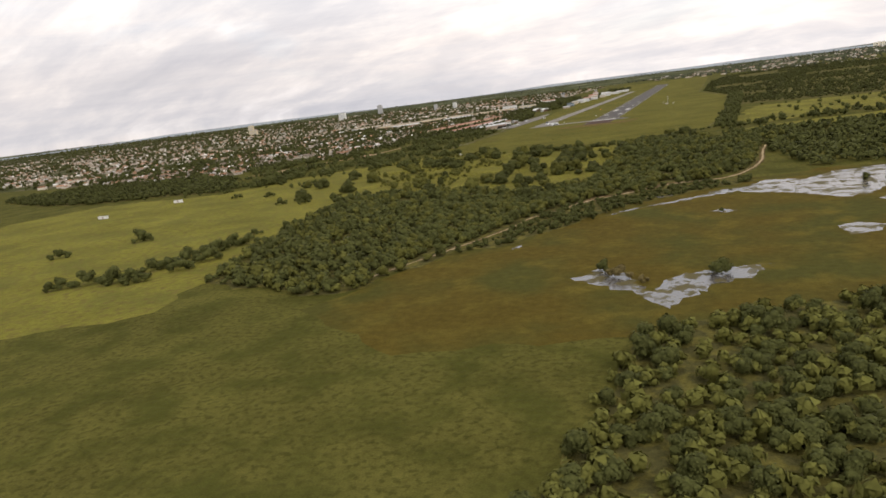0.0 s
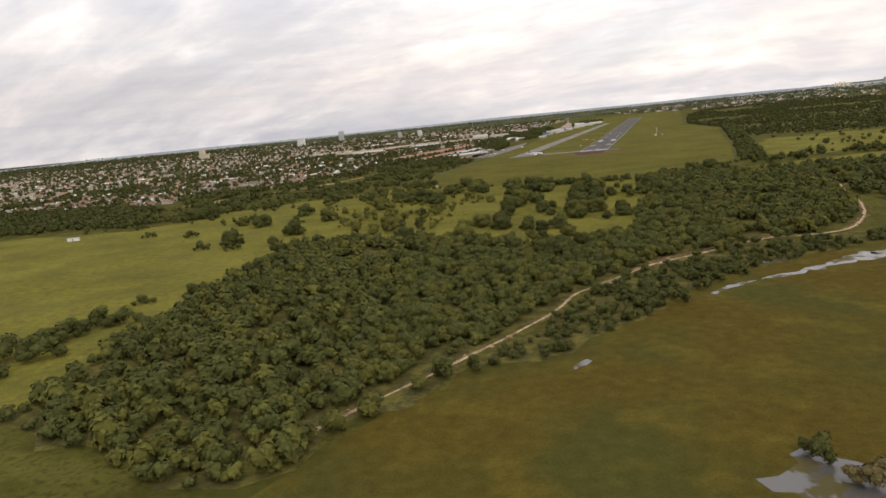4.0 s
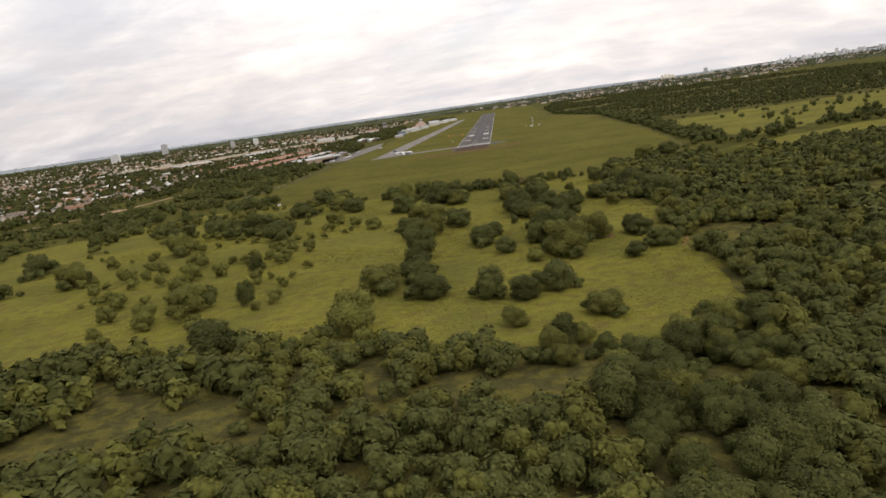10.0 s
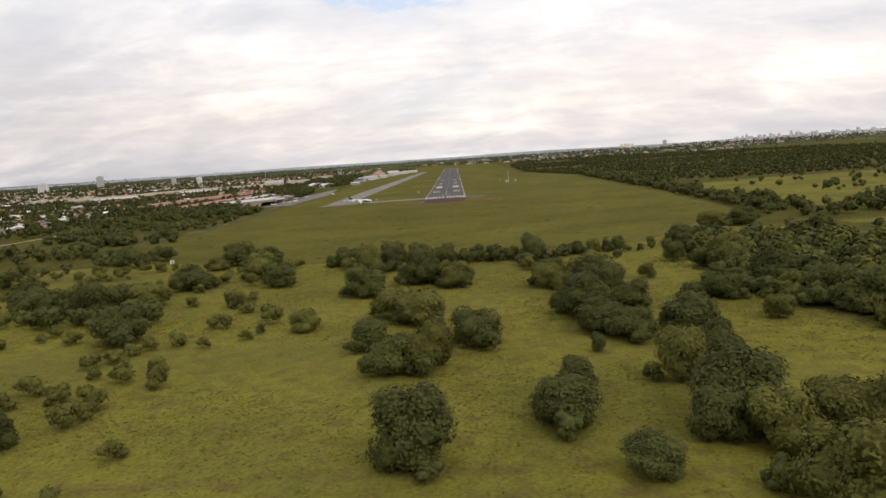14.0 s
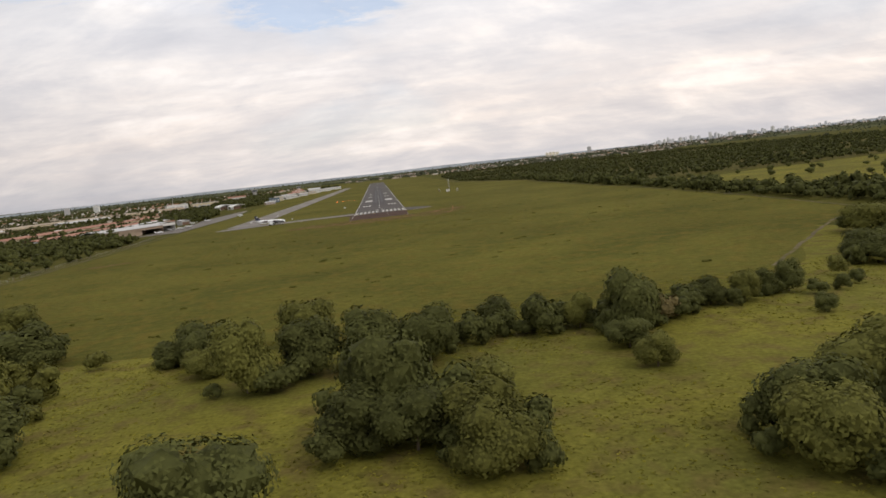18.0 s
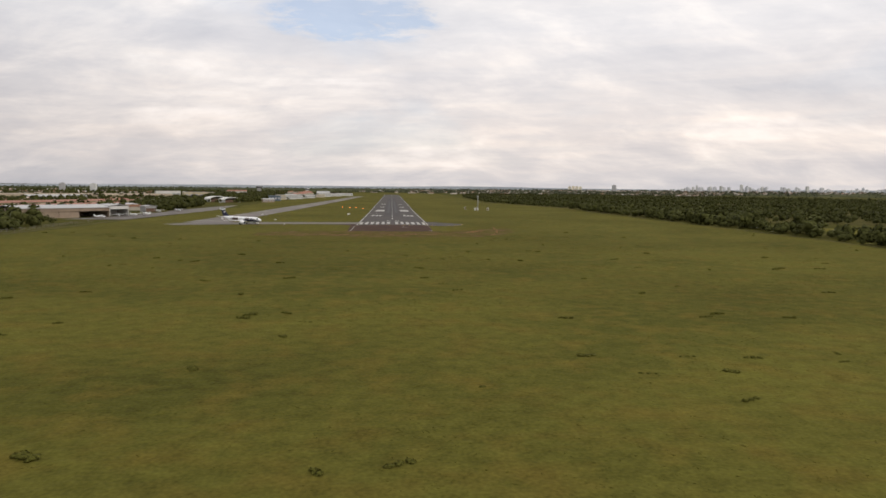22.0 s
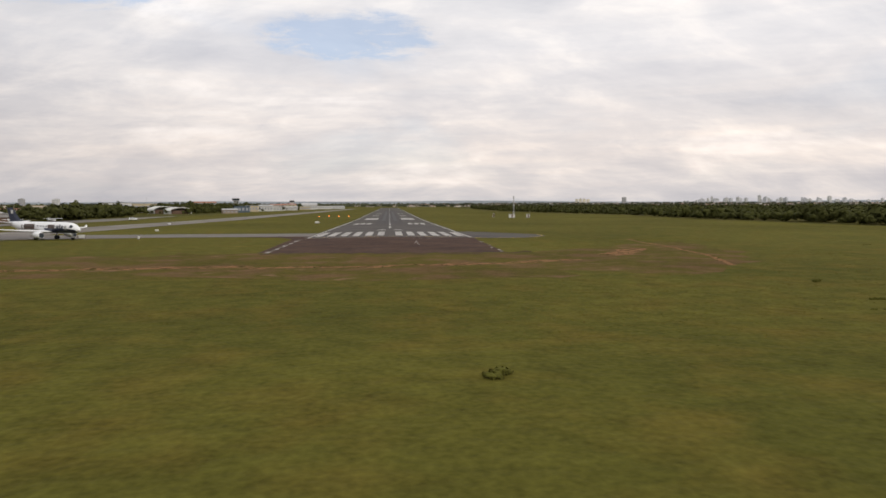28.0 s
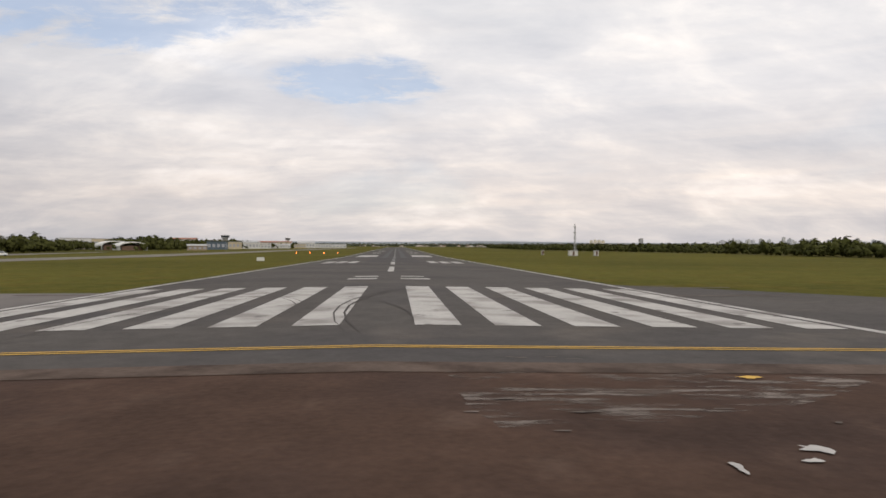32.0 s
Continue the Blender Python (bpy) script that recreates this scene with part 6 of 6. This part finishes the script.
def light_aircraft(x, y, turn):
    t = thing("light_aircraft", x, y, turn, "small white propeller aircraft parked on the apron", "aircraft", "parked light aircraft")
    f = [(0, 1.2, 0.1, 0.1), (-0.4, 1.2, 0.42, 0.42), (-1.8, 1.3, 0.52, 0.6), (-3.4, 1.45, 0.5, 0.62), (-6.8, 1.35, 0.12, 0.16)]
    smooth(part("fuselage", loft(bmesh.new(), body_rings(f, 12)), M_AIRWHITE, t))
    part("wing", loft(bmesh.new(), [airfoil(yy, 2.05, -1.5, c, 0.18) for yy, c in ((-5.2, 1.2), (0, 1.6), (5.2, 1.2))]), M_AIRWHITE, t)
    part("tailplane", loft(bmesh.new(), [airfoil(yy, 1.4, -6.0, 0.8, 0.08) for yy in (-1.6, 1.6)]), M_AIRWHITE, t)
    part("fin", loft(bmesh.new(), [[(x0, 0, z), (x0 - c * 0.4, 0.06, z), (x0 - c, 0, z), (x0 - c * 0.4, -0.06, z)] for z, x0, c in ((1.4, -5.6, 1.3), (2.7, -6.4, 0.7))]), M_AIRWHITE, t)
    part("windscreen", boxes((-1.75, -0.42, 1.62, -1.35, 0.42, 1.95)), M_DARKW, t)
    for xx, yy in ((-0.5, 0), (-2.2, -1.0), (-2.2, 1.0)):
        part("leg", boxes((xx - 0.04, yy - 0.04, 0.2, xx + 0.04, yy + 0.04, 1.1)), M_STEEL, t)
        bm = bmesh.new()
        bmesh.ops.create_cone(bm, cap_ends=True, segments=12, radius1=0.2, radius2=0.2, depth=0.14, matrix=Matrix.Translation((xx, yy, 0.2)) @ Euler((radians(90), 0, 0)).to_matrix().to_4x4())
        part("wheel", bm, M_TYRE, t)
    return t


la = light_aircraft(-180, 100, -30)
for x, y, a in ((-186, 84, -60), (-184, 122, 160), (-188, 66, 20), (-193, 190, -35), (-184, 214, -35)):
    copy_thing(la, pose(x, y, 0.07, 0, 0, a))


def van(x, y, turn):
    t = thing("airport_van", x, y, turn, "white airport van standing beside the taxiway", "van")
    bm = boxes((-2.4, -0.95, 0.5, 2.4, 0.95, 1.3), (-2.3, -0.9, 1.3, 1.3, 0.9, 2.1))
    bmesh.ops.bevel(bm, geom=bm.edges[:], offset=0.12, segments=1, affect="EDGES")
    part("body", bm, M_AIRWHITE, t)
    part("windscreen", boxes((1.25, -0.8, 1.35, 1.34, 0.8, 2.0)), M_DARKW, t)
    for s in (-1, 1):
        part("side_window", boxes((-2.0, s * 0.93 - 0.02, 1.45, 1.1, s * 0.93 + 0.02, 1.95)), M_DARKW, t)
        for xx in (-1.5, 1.5):
            bm = bmesh.new()
            bmesh.ops.create_cone(bm, cap_ends=True, segments=14, radius1=0.36, radius2=0.36, depth=0.22, matrix=Matrix.Translation((xx, s * 0.88, 0.36)) @ Euler((radians(90), 0, 0)).to_matrix().to_4x4())
            part("wheel", bm, M_TYRE, t)


van(-160, 262, 30)

# ---- worn paint and marks on the old pavement ----
OVER = bpy.data.objects["overrun"]
M_FLAKE = material("flaking_white_paint", (0.42, 0.40, 0.38), 0.8, var=0.3, scale=2.0, scale2=0.4)
M_OLDPAINT = material("ghost_paint", (0.125, 0.105, 0.092), 0.9, var=0.4, scale=1.5, scale2=0.3, spec=0.05, fine=(6.0, 0.4))


def blotch(x, y, w, h, mat, seed, parent, name, lift=0.1):
    rng = random.Random(seed)
    bm = bmesh.new()
    vs = [bm.verts.new((x + math.cos(a) * w * rng.uniform(0.3, 1), y + math.sin(a) * h * rng.uniform(0.3, 1), 0)) for a in [6.283 * k / 11 for k in range(11)]]
    bm.faces.new(vs)
    for v in vs:
        v.co.z = lift + camber(v.co.x, v.co.y)
    return part(name, bm, mat, parent)


for k, (x, y, w, h) in enumerate(((5.8, -27.5, 0.3, 0.6), (5.7, -29.5, 0.16, 1.2), (5.6, -32.6, 0.3, 1.4), (5.4, -36.9, 0.42, 0.8), (5.6, -38.6, 0.2, 0.8), (5.6, -40.3, 0.22, 0.7), (7.4, -35.5, 0.25, 0.4), (5.7, -43.6, 0.22, 0.6), (9.4, -17.6, 0.3, 0.3), (7.3, -17.0, 0.4, 0.35), (6.9, -17.6, 0.22, 0.15), (5.6, -17.9, 0.12, 0.35))):
    blotch(x, y, w, h, M_FLAKE, k, OVER, "paint_flake")
PAD = bpy.data.objects["turn_pad"]
EDGE = [(20.9, -9.6), (25.2, -10.6), (29.9, -11.1), (34.3, -9.8), (37.9, -5.8), (40.5, -0.2), (40.7, 8.2)]
bm = bmesh.new()
for (ax, ay), (bx, by) in zip(EDGE, EDGE[1:]):
    d = Vector((bx - ax, by - ay)).normalized() * 0.14
    bm.faces.new([bm.verts.new(p) for p in ((ax - d.y, ay + d.x, 0.1), (ax + d.y, ay - d.x, 0.1), (bx + d.y, by - d.x, 0.1), (bx - d.y, by + d.x, 0.1))])
bmesh.ops.recalc_face_normals(bm, faces=bm.faces[:])
part("edge_line", bm, M_YELLOW, PAD)
patch("worn_marking", [(2.4, -15.6), (2.0, -12.6), (2.3, -9.2), (5.0, -8.6), (8.4, -8.9), (11.6, -9.6), (12.2, -11.6), (9.2, -13.6), (6.4, -14.9), (4.2, -15.8)], 0.078, M_STREAK, "streaks of worn pale paint on the old pavement", "marking", 0.3, 0.6, arched=True, parent=OVER)
rng_m = random.Random(5)
for k in range(26):
    blotch(rng_m.uniform(2.0, 13), rng_m.uniform(-16.5, -7.6), rng_m.uniform(0.12, 0.5), rng_m.uniform(0.03, 0.09), M_OLDPAINT, 30 + k, OVER, "worn_mark", 0.096)
blotch(9.5, -11.0, 0.5, 0.25, M_YELLOW, 64, OVER, "worn_mark", 0.097)
for k, (x, y) in enumerate(((19.6, -44.4), (18.9, -52.6), (19.3, -59.0), (19.0, -63.2), (19.8, -31.0))):
    blotch(x, y, 0.5, 0.9, M_FLAKE, 70 + k, OVER, "worn_mark", 0.096)
for k in range(26):
    blotch(-20.6 - 0.02 * k, -63.6 + 1.9 * k, 0.75, 1.6, M_FLAKE if k % 5 == 1 else M_OLDPAINT, 90 + k, OVER, "worn_mark", 0.09 + 0.0004 * k)
for x0, y0, x1, y1 in ((-52, 20.6, -30, 21.2), (-26, 22.2, -20, 22.7), (-30, 3.4, -20, 3.9), (24, 30.5, 30, 31.2), (20, 20.5, 30, 21.1), (22, 33, 26, 33.6)):
    bm = bmesh.new()
    bm.faces.new([bm.verts.new(p) for p in ((x0, y0, 0.1), (x1, y0, 0.1), (x1, y1, 0.1), (x0, y1, 0.1))])
    part("worn_mark", bm, M_OLDPAINT, OVER)

# ---- tyre marks ----
M_SKID = material("tyre_marks", (0.070, 0.062, 0.058), 0.85, var=0.3, scale=1.5, scale2=0.3, spec=0.1)


def skid(line, width, lift, parent):
    bm = bmesh.new()
    pts = [Vector((x, y)) for x, y in line]
    rows = []
    for i, p in enumerate(pts):
        d = (pts[min(i + 1, len(pts) - 1)] - pts[max(i - 1, 0)]).normalized() * (width / 2 * math.sin(math.pi * (i + 0.4) / (len(pts) - 0.2)))
        rows.append([bm.verts.new((q.x, q.y, lift + camber(q.x, q.y))) for q in (Vector((p.x - d.y, p.y + d.x)), Vector((p.x + d.y, p.y - d.x)))])
    for a, b in zip(rows, rows[1:]):
        bm.faces.new((a[0], a[1], b[1], b[0]))
    bmesh.ops.recalc_face_normals(bm, faces=bm.faces[:])
    return part("tyre_mark", bm, M_SKID, parent)


rng_k = random.Random(44)
for k in range(4):
    x0, y0, turn = rng_k.uniform(-13, 8), rng_k.uniform(-4, 16), rng_k.choice((-1, 1))
    r = rng_k.uniform(18, 45)
    a0 = rng_k.uniform(-0.3, 0.3)
    for off in (0.0, 0.5) if k % 3 == 0 else (0.0,):
        skid([(x0 + off + turn * r * (1 - math.cos(0.09 * i + a0)), y0 + r * math.sin(0.09 * i + a0)) for i in range(9)], rng_k.uniform(0.07, 0.15), 0.106 + 0.001 * k, RUNWAY)
# ---- tufts on the airfield ----
def tufts(name, count, poly, seed, label, size, mat, tall=0.75):
    rng = np.random.default_rng(seed)
    spots = scatter(poly, 1.0, seed) if count is None else None
    xs, ys = [p[0] for p in poly], [p[1] for p in poly]
    verts, faces = [], []
    while len(faces) < count:
        x, y = rng.uniform(min(xs), max(xs)), rng.uniform(min(ys), max(ys))
        if not inside(poly, x, y) or noise.noise((x * 0.03, y * 0.03, 20.0)) < rng.uniform(-0.3, 0.5):
            continue
        for _ in range(4):
            a, s, lean = rng.uniform(0, 6.28), size * rng.uniform(0.5, 1.3), rng.uniform(-0.3, 0.3, 2) * size
            px, py = x + rng.normal() * size * 0.5, y + rng.normal() * size * 0.5
            c, sn = math.cos(a) * s * 0.5, math.sin(a) * s * 0.5
            b = len(verts)
            verts += [(px - c, py - sn, 0.03), (px + c, py + sn, 0.03), (px + lean[0], py + lean[1], 0.04 + s * tall)]
            faces.append((b, b + 1, b + 2))
    return tagged(mesh_object(name, verts, faces, mat), label, "grass", kind="stuff")


M_TUFT = material("tall_grass", (0.17, 0.155, 0.024), 0.95, var=0.25, scale=0.4, scale2=0.05, island=0.3, spec=0.02)
M_WEED = material("tall_weeds", (0.096, 0.088, 0.021), 0.95, var=0.3, scale=0.4, scale2=0.05, island=0.35, spec=0.02)
tufts("grass_tufts", 90000, [(-120, -420), (120, -400), (160, -480), (80, -660), (-60, -680), (-160, -520)], 4, "tufts of rough grass between the savanna trees", 0.4, M_TUFT, 0.25)
tufts("grass_tufts", 90000, [(-120, -420), (120, -400), (160, -480), (84, -690), (-60, -700), (-160, -520)], 14, "clumps of tall weeds between the savanna trees", 0.42, M_WEED, 0.13)

M_DRY = material("dry_tussocks", (0.13, 0.092, 0.028), 0.95, var=0.3, scale=0.4, scale2=0.06, island=0.35, spec=0.02)
M_BLADE = material("green_tussocks", (0.098, 0.092, 0.015), 0.95, var=0.3, scale=0.4, scale2=0.06, island=0.35, spec=0.02)
NEARFIELD = [(-70, -71), (-26, -68), (26, -70), (30, -14), (75, -14), (75, -150), (30, -190), (-40, -190), (-70, -130)]
tufts("grass_tufts", 40000, NEARFIELD, 9, "dry brown tussocks in the grass before the pavement", 0.19, M_DRY, 0.1)
tufts("grass_tufts", 60000, NEARFIELD, 10, "green tussocks in the grass before the pavement", 0.2, M_BLADE, 0.1)
M_DARKTUFT = material("dark_tussocks", (0.080, 0.074, 0.015), 0.95, var=0.3, scale=0.4, scale2=0.06, island=0.35, spec=0.02)
FARFIELD = [(-110, -395), (60, -395), (150, -330), (170, -150), (76, -150), (30, -192), (-40, -192), (-70, -150), (-150, -150), (-150, -300)]
tufts("grass_tufts", 80000, FARFIELD, 11, "dark tussocks scattered over the airfield grass", 0.3, M_DARKTUFT, 0.12)
